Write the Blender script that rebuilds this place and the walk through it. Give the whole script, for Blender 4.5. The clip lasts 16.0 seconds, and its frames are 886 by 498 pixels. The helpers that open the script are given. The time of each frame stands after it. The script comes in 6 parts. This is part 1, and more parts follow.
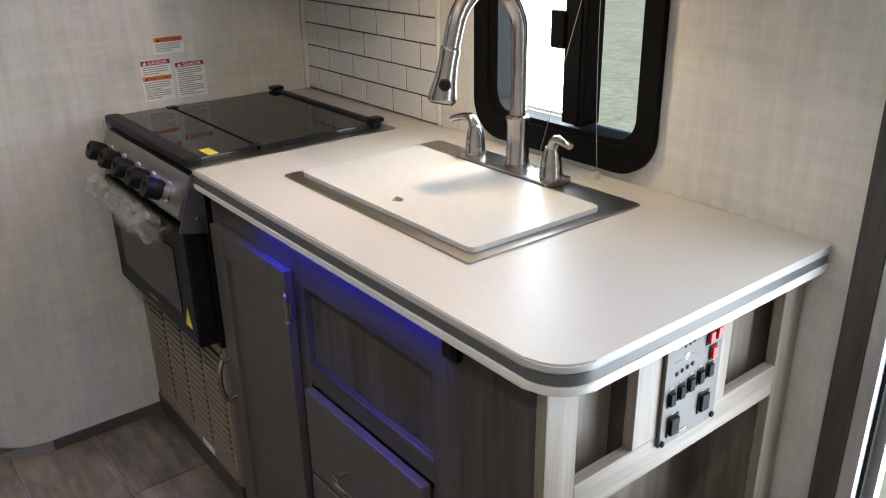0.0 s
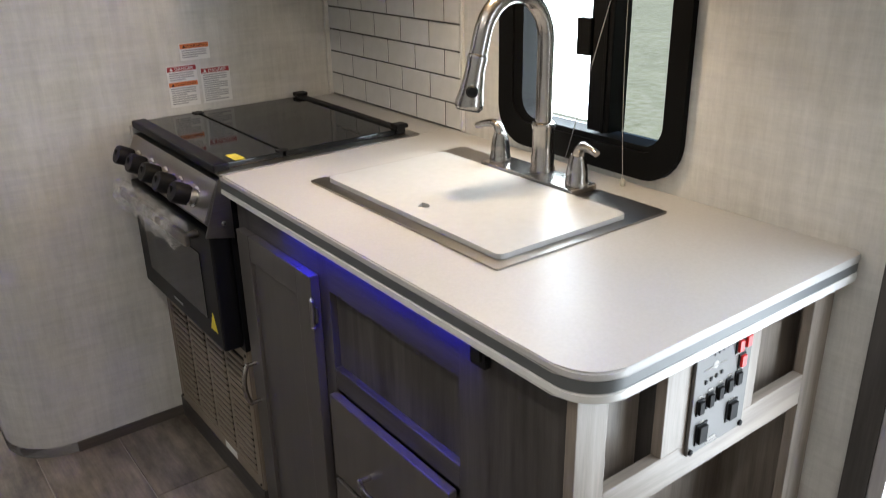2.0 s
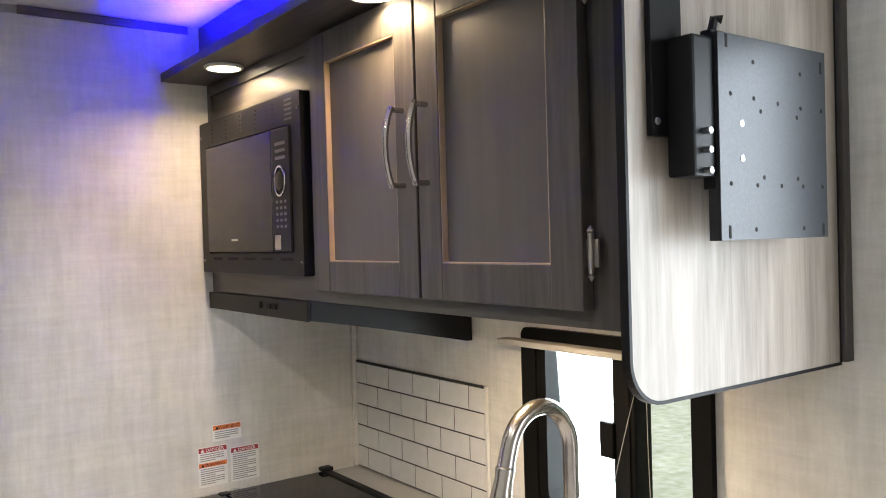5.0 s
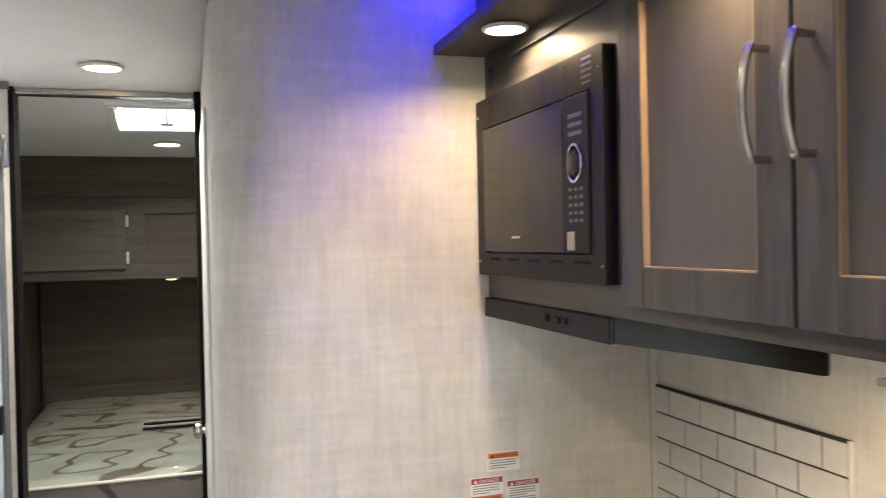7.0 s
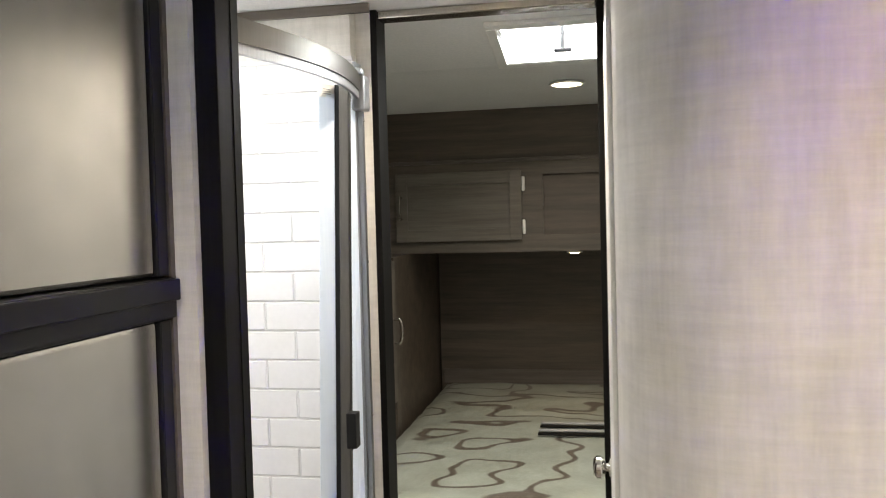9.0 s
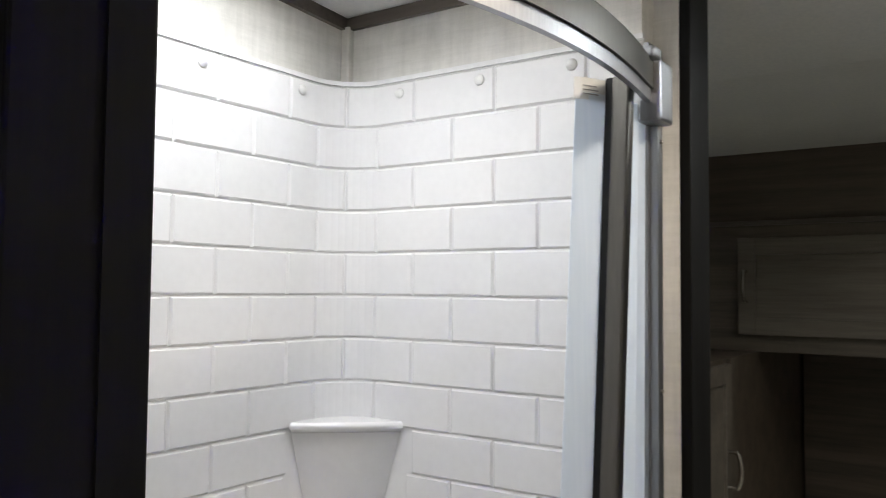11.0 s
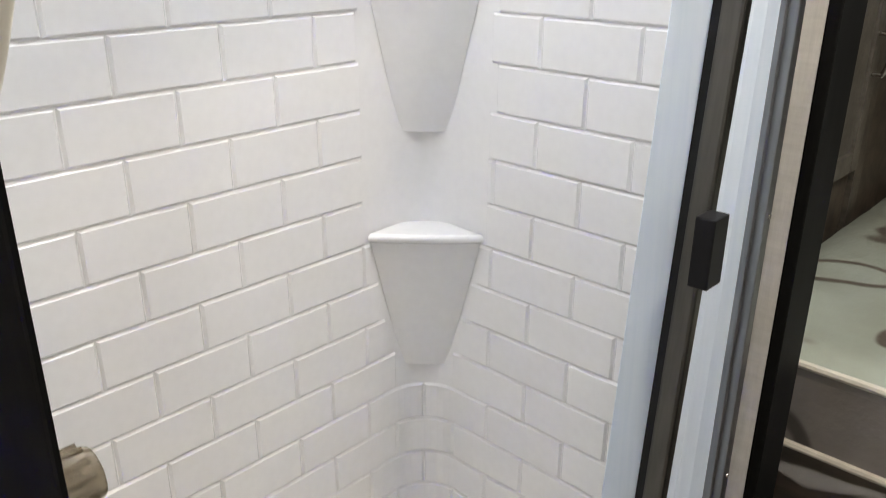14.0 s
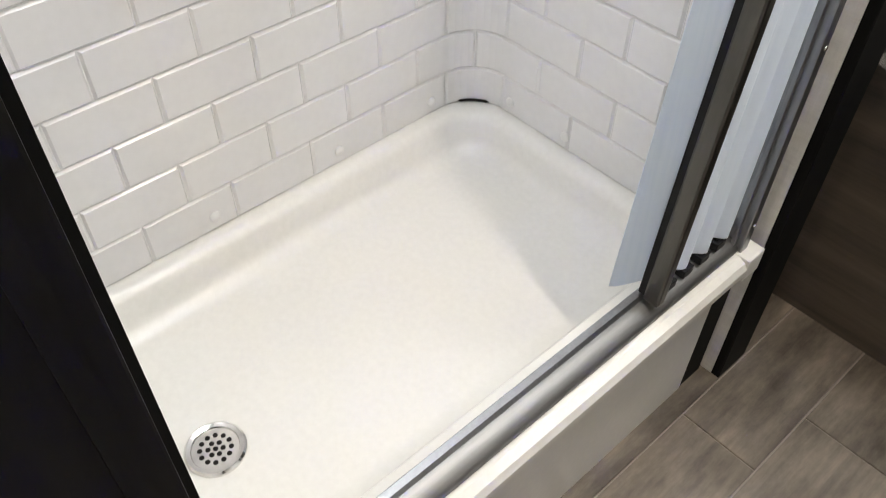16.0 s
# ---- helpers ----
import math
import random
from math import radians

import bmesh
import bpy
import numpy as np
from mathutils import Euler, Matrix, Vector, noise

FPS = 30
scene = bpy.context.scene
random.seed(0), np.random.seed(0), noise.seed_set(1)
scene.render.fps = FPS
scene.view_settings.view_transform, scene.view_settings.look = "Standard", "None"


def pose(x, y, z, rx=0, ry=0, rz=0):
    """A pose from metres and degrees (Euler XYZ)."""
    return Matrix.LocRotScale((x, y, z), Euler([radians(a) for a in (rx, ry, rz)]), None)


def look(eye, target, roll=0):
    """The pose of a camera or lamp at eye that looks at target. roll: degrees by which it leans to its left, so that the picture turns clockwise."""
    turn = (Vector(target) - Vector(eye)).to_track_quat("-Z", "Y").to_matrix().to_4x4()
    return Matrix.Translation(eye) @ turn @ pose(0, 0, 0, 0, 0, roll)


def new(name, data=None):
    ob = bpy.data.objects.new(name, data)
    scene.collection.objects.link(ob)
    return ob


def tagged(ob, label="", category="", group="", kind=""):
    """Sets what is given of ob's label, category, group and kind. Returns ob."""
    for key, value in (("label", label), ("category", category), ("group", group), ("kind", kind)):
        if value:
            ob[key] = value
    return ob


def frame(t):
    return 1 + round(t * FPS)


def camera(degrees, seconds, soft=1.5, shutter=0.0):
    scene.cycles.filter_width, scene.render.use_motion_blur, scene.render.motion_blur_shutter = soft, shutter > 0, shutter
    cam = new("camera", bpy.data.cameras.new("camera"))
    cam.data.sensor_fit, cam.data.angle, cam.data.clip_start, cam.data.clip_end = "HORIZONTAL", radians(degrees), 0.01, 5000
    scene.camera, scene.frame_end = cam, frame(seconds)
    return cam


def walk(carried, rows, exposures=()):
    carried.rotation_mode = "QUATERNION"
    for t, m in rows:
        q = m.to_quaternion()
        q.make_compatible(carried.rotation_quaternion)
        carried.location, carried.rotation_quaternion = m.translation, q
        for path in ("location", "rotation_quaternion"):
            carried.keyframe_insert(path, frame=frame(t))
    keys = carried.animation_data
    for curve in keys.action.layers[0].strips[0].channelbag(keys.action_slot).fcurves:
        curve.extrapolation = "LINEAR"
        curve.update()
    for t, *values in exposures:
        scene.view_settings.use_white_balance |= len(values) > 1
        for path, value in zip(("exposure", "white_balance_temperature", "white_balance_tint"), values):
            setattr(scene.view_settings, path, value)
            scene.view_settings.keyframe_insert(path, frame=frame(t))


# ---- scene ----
cam = camera(57.2, 16.0, soft=1.0, shutter=0.2)
PATH = [
    (0, (1.597, 1.009, 1.414), (2.731, 2.462, 0.639), -1.0),
    (0.5, (1.596, 1.008, 1.392), (2.705, 2.423, 0.516), -1.1),
    (1, (1.607, 1.002, 1.374), (2.687, 2.397, 0.432), -1.3),
    (1.5, (1.6, 1.005, 1.386), (2.677, 2.42, 0.47), -1.3),
    (2, (1.579, 1.018, 1.418), (2.687, 2.498, 0.655), -1.1),
    (2.5, (1.561, 1.021, 1.461), (2.7, 2.57, 0.91), -1.0),
    (3, (1.56, 1.015, 1.514), (2.717, 2.607, 1.16), -1.3),
    (3.5, (1.556, 1.008, 1.546), (2.731, 2.614, 1.341), -1.4),
    (4, (1.552, 1.006, 1.578), (2.746, 2.608, 1.478), -1.4),
    (4.2, (1.55, 1.007, 1.59), (2.747, 2.607, 1.521), -1.4),
    (6.3, (1.599, 1.122, 1.621), (2.643, 2.822, 1.637), -1.2),
    (6.5, (1.632, 1.199, 1.622), (2.564, 2.968, 1.625), -1.2),
    (7, (1.683, 1.404, 1.618), (2.285, 3.311, 1.597), -1.2),
    (7.5, (1.758, 1.599, 1.593), (1.968, 3.587, 1.547), -1.2),
    (8, (1.799, 1.805, 1.598), (1.725, 3.803, 1.54), -0.8),
    (8.2, (1.794, 1.891, 1.597), (1.644, 3.886, 1.527), -0.8),
    (10.3, (1.575, 2.904, 1.591), (0.806, 4.75, 1.591), -0.8),
    (10.5, (1.569, 2.99, 1.604), (0.711, 4.796, 1.64), 0.0),
    (11, (1.553, 3.114, 1.64), (0.401, 4.746, 1.738), 0.5),
    (11.5, (1.533, 3.24, 1.665), (0.159, 4.688, 1.783), 0.5),
    (12, (1.515, 3.265, 1.627), (0.082, 4.657, 1.71), 0.5),
    (12.5, (1.511, 3.26, 1.603), (0.072, 4.638, 1.425), 0.6),
    (13, (1.508, 3.227, 1.539), (0.119, 4.623, 1.191), 0.4),
    (13.5, (1.509, 3.246, 1.5), (0.182, 4.641, 0.959), 0.0),
    (14, (1.497, 3.262, 1.447), (0.229, 4.617, 0.703), 0.3),
    (14.5, (1.493, 3.281, 1.392), (0.253, 4.544, 0.461), 0.4),
    (15, (1.462, 3.278, 1.369), (0.316, 4.45, 0.223), 1.5),
    (15.5, (1.477, 3.296, 1.31), (0.391, 4.336, -0.009), 0.9),
    (16, (1.466, 3.309, 1.27), (0.45, 4.238, -0.18), 0.6),
]
EXPOSURES = [
    (0.0, -0.36, 6000, 10), (2.0, -0.36, 6000, 10), (3.0, -0.48, 6150, 10), (4.2, -0.02, 6250, 10), (6.3, 0.38, 6200, 10), (7.0, 0.42, 6500, 10), (8.2, 0.38, 6800, 10),
    (10.3, 0.35, 6800, 10), (10.6, 0.12, 6700, 10), (11.0, -0.6, 6500, 10), (11.5, -1.20, 6500, 10), (12.5, -1.15, 6500, 10), (13.0, -0.6, 6500, 10), (13.5, -0.13, 6500, 10),
    (14.0, 0.07, 6500, 10), (14.5, 0.20, 6500, 10), (15.5, 0.38, 6400, 10), (16.0, 0.32, 6400, 10),
]
walk(cam, [(t, look(eye, target, roll)) for t, eye, target, roll in PATH], EXPOSURES)

# ---- world, sun and large lights ----
world = bpy.data.worlds.new("world")
scene.world = world
world.use_nodes = True
wn = world.node_tree
sky = wn.nodes.new("ShaderNodeTexSky")
sky.sky_type = "NISHITA"
sky.sun_disc = False
sky.sun_elevation, sky.sun_rotation = radians(55), radians(185)
wn.links.new(sky.outputs[0], wn.nodes["Background"].inputs[0])
wn.nodes["Background"].inputs[1].default_value = 0.12
sun = new("sun", bpy.data.lights.new("sun", "SUN"))
sun.data.energy, sun.data.angle, sun.data.color = 4.5, radians(0.6), (1, 0.96, 0.9)
# the sun stands behind the trailer and shines along it, so that none of it falls into the door
sun.matrix_world = look((0, 0, 10), (0.6, 7.0, 0))


def area(name, at, target, sx, sy, power, color=(1, 1, 1), spread=180):
    data = bpy.data.lights.new(name, "AREA")
    data.shape, data.size, data.size_y = "RECTANGLE", sx, sy
    data.energy, data.color, data.spread = power, color, radians(spread)
    ob = new(name, data)
    ob.matrix_world = look(at, target)
    return ob


WARM, DAY, BLUE = (1, 0.88, 0.745), (0.91, 0.97, 1.0), (0.012, 0.006, 1.0)
area("daylight_door", (2.90, 1.14, 1.05), (0, 1.4, 1.0), 0.66, 1.8, 36, DAY)
area("daylight_window", (2.858, 2.266, 1.185), (0, 2.266, 1.0), 0.215, 0.37, 3.2, DAY)
area("daylight_shower_skylight", (0.80, 3.78, 2.24), (0.80, 3.78, 0), 0.34, 0.46, 5.0, (0.93, 0.96, 1.0), 150)
area("daylight_bedroom_vent", (1.624, 4.605, 2.145), (1.624, 4.605, 0), 0.30, 0.24, 9.0, DAY)
area("led_strip_cove", (2.295, 2.45, 2.082), (2.185, 2.45, 2.5), 1.44, 0.012, 64, BLUE, 96)
area("led_strip_counter", (2.212, 2.1, 0.864), (2.229, 2.1, 0.4), 0.6, 0.008, 2.8, BLUE, 140)
PUCKS = [(2.312, 2.945, 2.047, 2.8), (2.312, 2.245, 2.047, 2.5), (1.458, 4.008, 2.155, 6.3), (1.615, 5.12, 2.055, 2.1), (2.55, 2.197, 1.466, 3.2), (1.612, 5.70, 1.452, 0.5),
         (1.45, 2.15, 2.204, 7.5), (1.45, 0.85, 2.204, 7.5), (1.45, -0.45, 2.204, 8.5)]
for px, py, pz, pw in PUCKS:
    data = bpy.data.lights.new("lamp_light", "AREA")
    data.shape, data.size, data.energy, data.color = "DISK", 0.07, pw, (1, 0.72, 0.42) if px > 2 or py > 5.5 else WARM
    data.spread = radians(160 if px > 2 else 140)
    new("lamp_light", data).matrix_world = look((px, py, pz - 0.016), (px, py + 1e-4, 0))

# ---- materials ----


def nodes(name, rough=0.5, metal=0.0):
    m = bpy.data.materials.new(name)
    m.use_nodes = True
    b = m.node_tree.nodes["Principled BSDF"]
    b.inputs["Roughness"].default_value, b.inputs["Metallic"].default_value = rough, metal
    return m, m.node_tree, b


def noise_node(nt, scale, detail=4.0, stretch=(1, 1, 1), rough=0.55):
    tc, mp, nz = nt.nodes.new("ShaderNodeTexCoord"), nt.nodes.new("ShaderNodeMapping"), nt.nodes.new("ShaderNodeTexNoise")
    mp.inputs["Scale"].default_value = stretch
    nz.inputs["Scale"].default_value, nz.inputs["Detail"].default_value, nz.inputs["Roughness"].default_value = scale, detail, rough
    nt.links.new(tc.outputs["Object"], mp.inputs["Vector"])
    nt.links.new(mp.outputs["Vector"], nz.inputs["Vector"])
    return nz.outputs["Fac"], mp


def ramp(nt, fac, a, b, lo=0.3, hi=0.7):
    r = nt.nodes.new("ShaderNodeValToRGB")
    r.color_ramp.elements[0].position, r.color_ramp.elements[1].position = lo, hi
    r.color_ramp.elements[0].color, r.color_ramp.elements[1].color = (*a, 1), (*b, 1)
    nt.links.new(fac, r.inputs[0])
    return r.outputs[0]


def blend(nt, a, b, fac=0.5, kind="MIX"):
    x = nt.nodes.new("ShaderNodeMix")
    x.data_type, x.blend_type = "RGBA", kind
    x.inputs[0].default_value = fac
    nt.links.new(a, x.inputs[6])
    nt.links.new(b, x.inputs[7])
    return x.outputs[2]


def bump(nt, b, fac, strength=0.2, dist=0.002):
    n = nt.nodes.new("ShaderNodeBump")
    n.inputs["Strength"].default_value, n.inputs["Distance"].default_value = strength, dist
    nt.links.new(fac, n.inputs["Height"])
    nt.links.new(n.outputs[0], b.inputs["Normal"])


def surf(name, a, b, scale=8.0, stretch=(1, 1, 1), rough=0.5, metal=0.0, relief=0.1, big=0.85, coat=0.0, dist=0.002):
    """Two scales of variation: grain between the colours a and b, and broad patches that dull it by the factor big."""
    m, nt, p = nodes(name, rough, metal)
    f, _ = noise_node(nt, scale, 6.0, stretch)
    g, _ = noise_node(nt, 1.7, 3.0)
    c = blend(nt, ramp(nt, f, a, b), ramp(nt, g, (big,) * 3, (1, 1, 1)), 1.0, "MULTIPLY")
    nt.links.new(c, p.inputs["Base Color"])
    if relief:
        bump(nt, p, f, relief, dist)
    r = nt.nodes.new("ShaderNodeMapRange")
    r.inputs["To Min"].default_value, r.inputs["To Max"].default_value = max(rough - 0.07, 0.02), min(rough + 0.07, 1)
    nt.links.new(g, r.inputs[0])
    nt.links.new(r.outputs[0], p.inputs["Roughness"])
    p.inputs["Coat Weight"].default_value = coat
    return m


def wood(name, a, b, axis="z", rough=0.45, per_piece=False, fine=70.0):
    """Printed wood grain that runs along one axis, with long dark streaks and fine pores."""
    m, nt, p = nodes(name, rough)
    k = {"x": (0.05, 1, 1), "y": (1, 0.05, 1), "z": (1, 1, 0.05)}[axis]
    f, m1 = noise_node(nt, fine, 5.0, k, 0.6)
    g, m2 = noise_node(nt, 16.0, 7.0, tuple(min(1, v * 1.6) for v in k), 0.7)
    if per_piece:
        oi = nt.nodes.new("ShaderNodeObjectInfo")
        mul = nt.nodes.new("ShaderNodeVectorMath")
        mul.operation = "SCALE"
        mul.inputs[0].default_value = (7.3, 5.1, 3.7)
        nt.links.new(oi.outputs["Random"], mul.inputs["Scale"])
        for mp in (m1, m2):
            nt.links.new(mul.outputs[0], mp.inputs["Location"])
    mid = tuple((u + v) / 2 for u, v in zip(a, b))
    c = blend(nt, ramp(nt, f, tuple(v * 0.7 for v in a), mid, 0.36, 0.60), ramp(nt, g, tuple(v * 0.62 for v in a), b, 0.36, 0.64), 0.6)
    if per_piece:
        tone = ramp(nt, oi.outputs["Random"], (0.78, 0.78, 0.78), (1.12, 1.1, 1.08), 0, 1)
        c = blend(nt, c, tone, 1.0, "MULTIPLY")
    nt.links.new(c, p.inputs["Base Color"])
    bump(nt, p, f, 0.12, 0.001)
    return m


def linen(name, base):
    """Vinyl wallpaper with a woven linen print: short streaks both ways over soft blotches."""
    m, nt, p = nodes(name, 0.55)
    v, _ = noise_node(nt, 62.0, 9.0, (1, 1, 0.075), 0.82)
    h, _ = noise_node(nt, 48.0, 9.0, (0.085, 0.085, 1.1), 0.82)
    g, _ = noise_node(nt, 7.0, 8.0, (1, 1, 0.8), 0.72)
    k, _ = noise_node(nt, 22.0, 5.0, (1, 1, 0.22), 0.6)
    lo, hi = tuple(u * 0.80 for u in base), tuple(min(1, u * 1.06) for u in base)
    c = blend(nt, ramp(nt, v, lo, hi, 0.36, 0.62), ramp(nt, h, lo, hi, 0.36, 0.62), 0.5)
    c = blend(nt, c, ramp(nt, g, (0.87, 0.875, 0.87), (1, 1, 1), 0.36, 0.62), 1.0, "MULTIPLY")
    c = blend(nt, c, ramp(nt, k, (0.93, 0.93, 0.925), (1.01, 1.01, 1.01), 0.30, 0.55), 1.0, "MULTIPLY")
    nt.links.new(c, p.inputs["Base Color"])
    bump(nt, p, v, 0.06, 0.001)
    return m


def brushed(name, color, rough=0.28, axis=(1, 60, 60)):
    m, nt, p = nodes(name, rough, 1.0)
    f, _ = noise_node(nt, 6.0, 3.0, axis)
    nt.links.new(ramp(nt, f, tuple(v * 0.86 for v in color), color), p.inputs["Base Color"])
    bump(nt, p, f, 0.04, 0.0005)
    return m


def plain(name, color, rough=0.5, metal=0.0, emit=None, power=0.0):
    m, nt, p = nodes(name, rough, metal)
    f, _ = noise_node(nt, 40.0, 3.0)
    nt.links.new(ramp(nt, f, tuple(v * 0.92 for v in color), color), p.inputs["Base Color"])
    if max(color) < 0.03 and rough > 0.2:
        p.inputs["Specular IOR Level"].default_value = 0.16
    if emit:
        p.inputs["Emission Color"].default_value, p.inputs["Emission Strength"].default_value = (*emit, 1), power
    return m


M_WALL = linen("linen_wallpaper", (0.68, 0.662, 0.622))
M_CEIL = surf("white_ceiling_vinyl", (0.70, 0.71, 0.72), (0.78, 0.78, 0.78), 120, rough=0.6, relief=0.05)
M_DARK = wood("dark_grey_brown_cabinet", (0.033, 0.0295, 0.0275), (0.100, 0.090, 0.083), "z", 0.42)
M_DARKY = wood("dark_grey_brown_rail", (0.033, 0.0295, 0.0275), (0.100, 0.090, 0.083), "y", 0.42)
M_DOORG = surf("smooth_grey_foil", (0.078, 0.070, 0.064), (0.098, 0.088, 0.080), 30, (1, 1, 0.1), 0.4, relief=0.04, big=0.92)
M_EDGE = wood("raw_oak_edge", (0.36, 0.25, 0.15), (0.46, 0.33, 0.21), "z")
M_LIGHT = wood("pale_driftwood", (0.205, 0.170, 0.140), (0.400, 0.345, 0.292), "z", 0.40)
M_LIGHTX = wood("pale_driftwood_rail", (0.205, 0.170, 0.140), (0.400, 0.345, 0.292), "x", 0.40)
M_BROWN = wood("bedroom_brown_panel", (0.056, 0.044, 0.032), (0.108, 0.084, 0.062), "x", 0.5, fine=45)
M_BROWNF = wood("bedroom_brown_frame", (0.065, 0.054, 0.041), (0.115, 0.095, 0.072), "x", 0.5)
M_BDOOR = wood("bedroom_taupe_door", (0.105, 0.091, 0.073), (0.15, 0.132, 0.107), "x", 0.5)
M_GROUT = plain("pale_plank_seam", (0.30, 0.26, 0.22), 0.6)
M_COUNTER = surf("cream_laminate", (0.46, 0.447, 0.43), (0.50, 0.487, 0.47), 200, rough=0.38, relief=0.02, big=0.97)
M_BAND = plain("grey_edge_band", (0.10, 0.105, 0.105), 0.4)
M_WHITEBAND = plain("white_edge_band", (0.72, 0.71, 0.68), 0.35)
M_STEEL = brushed("stainless_steel", (0.36, 0.34, 0.315), 0.34)
M_SATIN = brushed("satin_nickel", (0.46, 0.43, 0.395), 0.24, (30, 30, 3))
M_CHROME = plain("chrome", (0.75, 0.74, 0.72), 0.12, 1.0)
M_FRIDGE = brushed("brushed_fridge_steel", (0.38, 0.37, 0.355), 0.22, (40, 2, 2))
M_ALU = brushed("grey_aluminium", (0.34, 0.345, 0.355), 0.38, (30, 30, 2))
M_BRONZE = brushed("bronze_metal", (0.115, 0.110, 0.100), 0.36, (30, 30, 2))
M_BLACK = plain("black_plastic", (0.009, 0.009, 0.010), 0.42)
M_BRIGHTALU = brushed("pale_aluminium", (0.70, 0.69, 0.71), 0.42, (30, 30, 2))
M_BLKWOOD = wood("black_trim", (0.004, 0.004, 0.0038), (0.009, 0.0088, 0.0082), "z", 0.55)
M_BLKWOOD.node_tree.nodes["Principled BSDF"].inputs["Specular IOR Level"].default_value = 0.10
M_BROWNTRIM = wood("brown_ceiling_trim", (0.085, 0.070, 0.058), (0.13, 0.11, 0.092), "x", 0.5)
M_GLOSS = plain("black_glass", (0.012, 0.013, 0.014), 0.06)
M_GLOSS.node_tree.nodes["Principled BSDF"].inputs["Specular IOR Level"].default_value = 0.28
M_RUBBER = plain("black_rubber", (0.014, 0.014, 0.014), 0.6)
M_TILE = surf("white_glazed_tile", (0.66, 0.655, 0.63), (0.72, 0.71, 0.69), 30, rough=0.16, relief=0.02, big=0.96)
M_TGROUT = plain("grey_grout", (0.03, 0.029, 0.028), 0.8)
M_ACRYL = surf("white_moulded_acrylic", (0.73, 0.725, 0.725), (0.76, 0.755, 0.755), 60, rough=0.25, relief=0.012, big=0.97)
M_PAN = surf("ivory_shower_pan", (0.66, 0.645, 0.60), (0.70, 0.685, 0.64), 90, rough=0.33, relief=0.03, big=0.95)
M_WHITEPL = plain("white_plastic", (0.74, 0.74, 0.72), 0.35)
M_CREAMPL = plain("cream_plastic", (0.62, 0.585, 0.50), 0.35)
M_RED = plain("red_enamel", (0.48, 0.016, 0.018), 0.25)
M_REDSW = plain("red_switch", (0.75, 0.03, 0.025), 0.35)
M_PANELGREY = plain("grey_control_plate", (0.12, 0.112, 0.104), 0.42)
M_PRINT = plain("pale_print", (0.55, 0.53, 0.5), 0.6)
M_PAPER = plain("white_paper", (0.78, 0.77, 0.74), 0.55)
M_INK = plain("grey_ink", (0.30, 0.30, 0.30), 0.7)
M_ORANGE = plain("orange_print", (0.72, 0.20, 0.05), 0.6)
M_MAROON = plain("dark_red_print", (0.33, 0.025, 0.03), 0.6)
M_YELLOW = plain("yellow_label", (0.75, 0.62, 0.05), 0.5)
M_VENT = plain("taupe_vent", (0.24, 0.195, 0.145), 0.5)
M_WINBLK = plain("black_window_moulding", (0.005, 0.005, 0.005), 0.45)
M_WINBLK.node_tree.nodes["Principled BSDF"].inputs["Specular IOR Level"].default_value = 0.08
# near-black that stands in for the shade inside slots, holes and gaps
M_DEEP = plain("hollow_shade", (0.012, 0.011, 0.010), 0.8)
M_LAMP = plain("lamp_lens", (0.9, 0.85, 0.75), 0.4, emit=(1, 0.80, 0.52), power=14)
M_LAMPDIM = plain("lamp_lens_small", (0.9, 0.85, 0.75), 0.4, emit=(1, 0.74, 0.42), power=16)
# lid and lens emit by themselves, in place of daylight shining through them
M_VENTLID = plain("glowing_vent_lid", (0.85, 0.87, 0.88), 0.4, emit=(0.95, 0.98, 1), power=3.0)
M_SKYLENS = plain("glowing_skylight_lens", (0.9, 0.9, 0.9), 0.3, emit=(1, 1, 1), power=6.0)
M_LED = plain("blue_led_tape", (0.2, 0.2, 0.6), 0.4, emit=BLUE, power=6)
M_COVER = surf("white_sink_cover_plastic", (0.47, 0.47, 0.46), (0.51, 0.51, 0.50), 60, rough=0.33, relief=0.02, big=0.97)
M_TRACK = brushed("track_metal", (0.25, 0.245, 0.24), 0.48, (30, 2, 30))
M_FRAMEW = plain("white_frame", (0.72, 0.72, 0.70), 0.4)
M_CORD = plain("white_cord", (0.30, 0.29, 0.28), 0.7)


def plank_material():
    """Weathered grey-brown plank print: broad cloudy patches along the board with fine saw marks, shifted from board to board."""
    m, nt, p = nodes("grey_brown_vinyl_plank", 0.40)
    oi = nt.nodes.new("ShaderNodeObjectInfo")
    mul = nt.nodes.new("ShaderNodeVectorMath")
    mul.operation = "SCALE"
    mul.inputs[0].default_value = (17.3, 11.1, 3.7)
    nt.links.new(oi.outputs["Random"], mul.inputs["Scale"])
    f, m1 = noise_node(nt, 9.0, 7.0, (1, 0.38, 1), 0.68)
    g, m2 = noise_node(nt, 60.0, 5.0, (1, 0.07, 1), 0.6)
    h, m3 = noise_node(nt, 3.2, 3.0, (1, 0.6, 1), 0.5)
    for mp in (m1, m2, m3):
        nt.links.new(mul.outputs[0], mp.inputs["Location"])
    c = ramp(nt, f, (0.070, 0.058, 0.047), (0.30, 0.258, 0.208), 0.34, 0.68)
    c = blend(nt, c, ramp(nt, g, (0.72, 0.71, 0.70), (1.08, 1.07, 1.05), 0.35, 0.65), 1.0, "MULTIPLY")
    c = blend(nt, c, ramp(nt, h, (0.8, 0.78, 0.76), (1.1, 1.1, 1.1), 0.35, 0.65), 1.0, "MULTIPLY")
    nt.links.new(c, p.inputs["Base Color"])
    bump(nt, p, g, 0.15, 0.001)
    return m


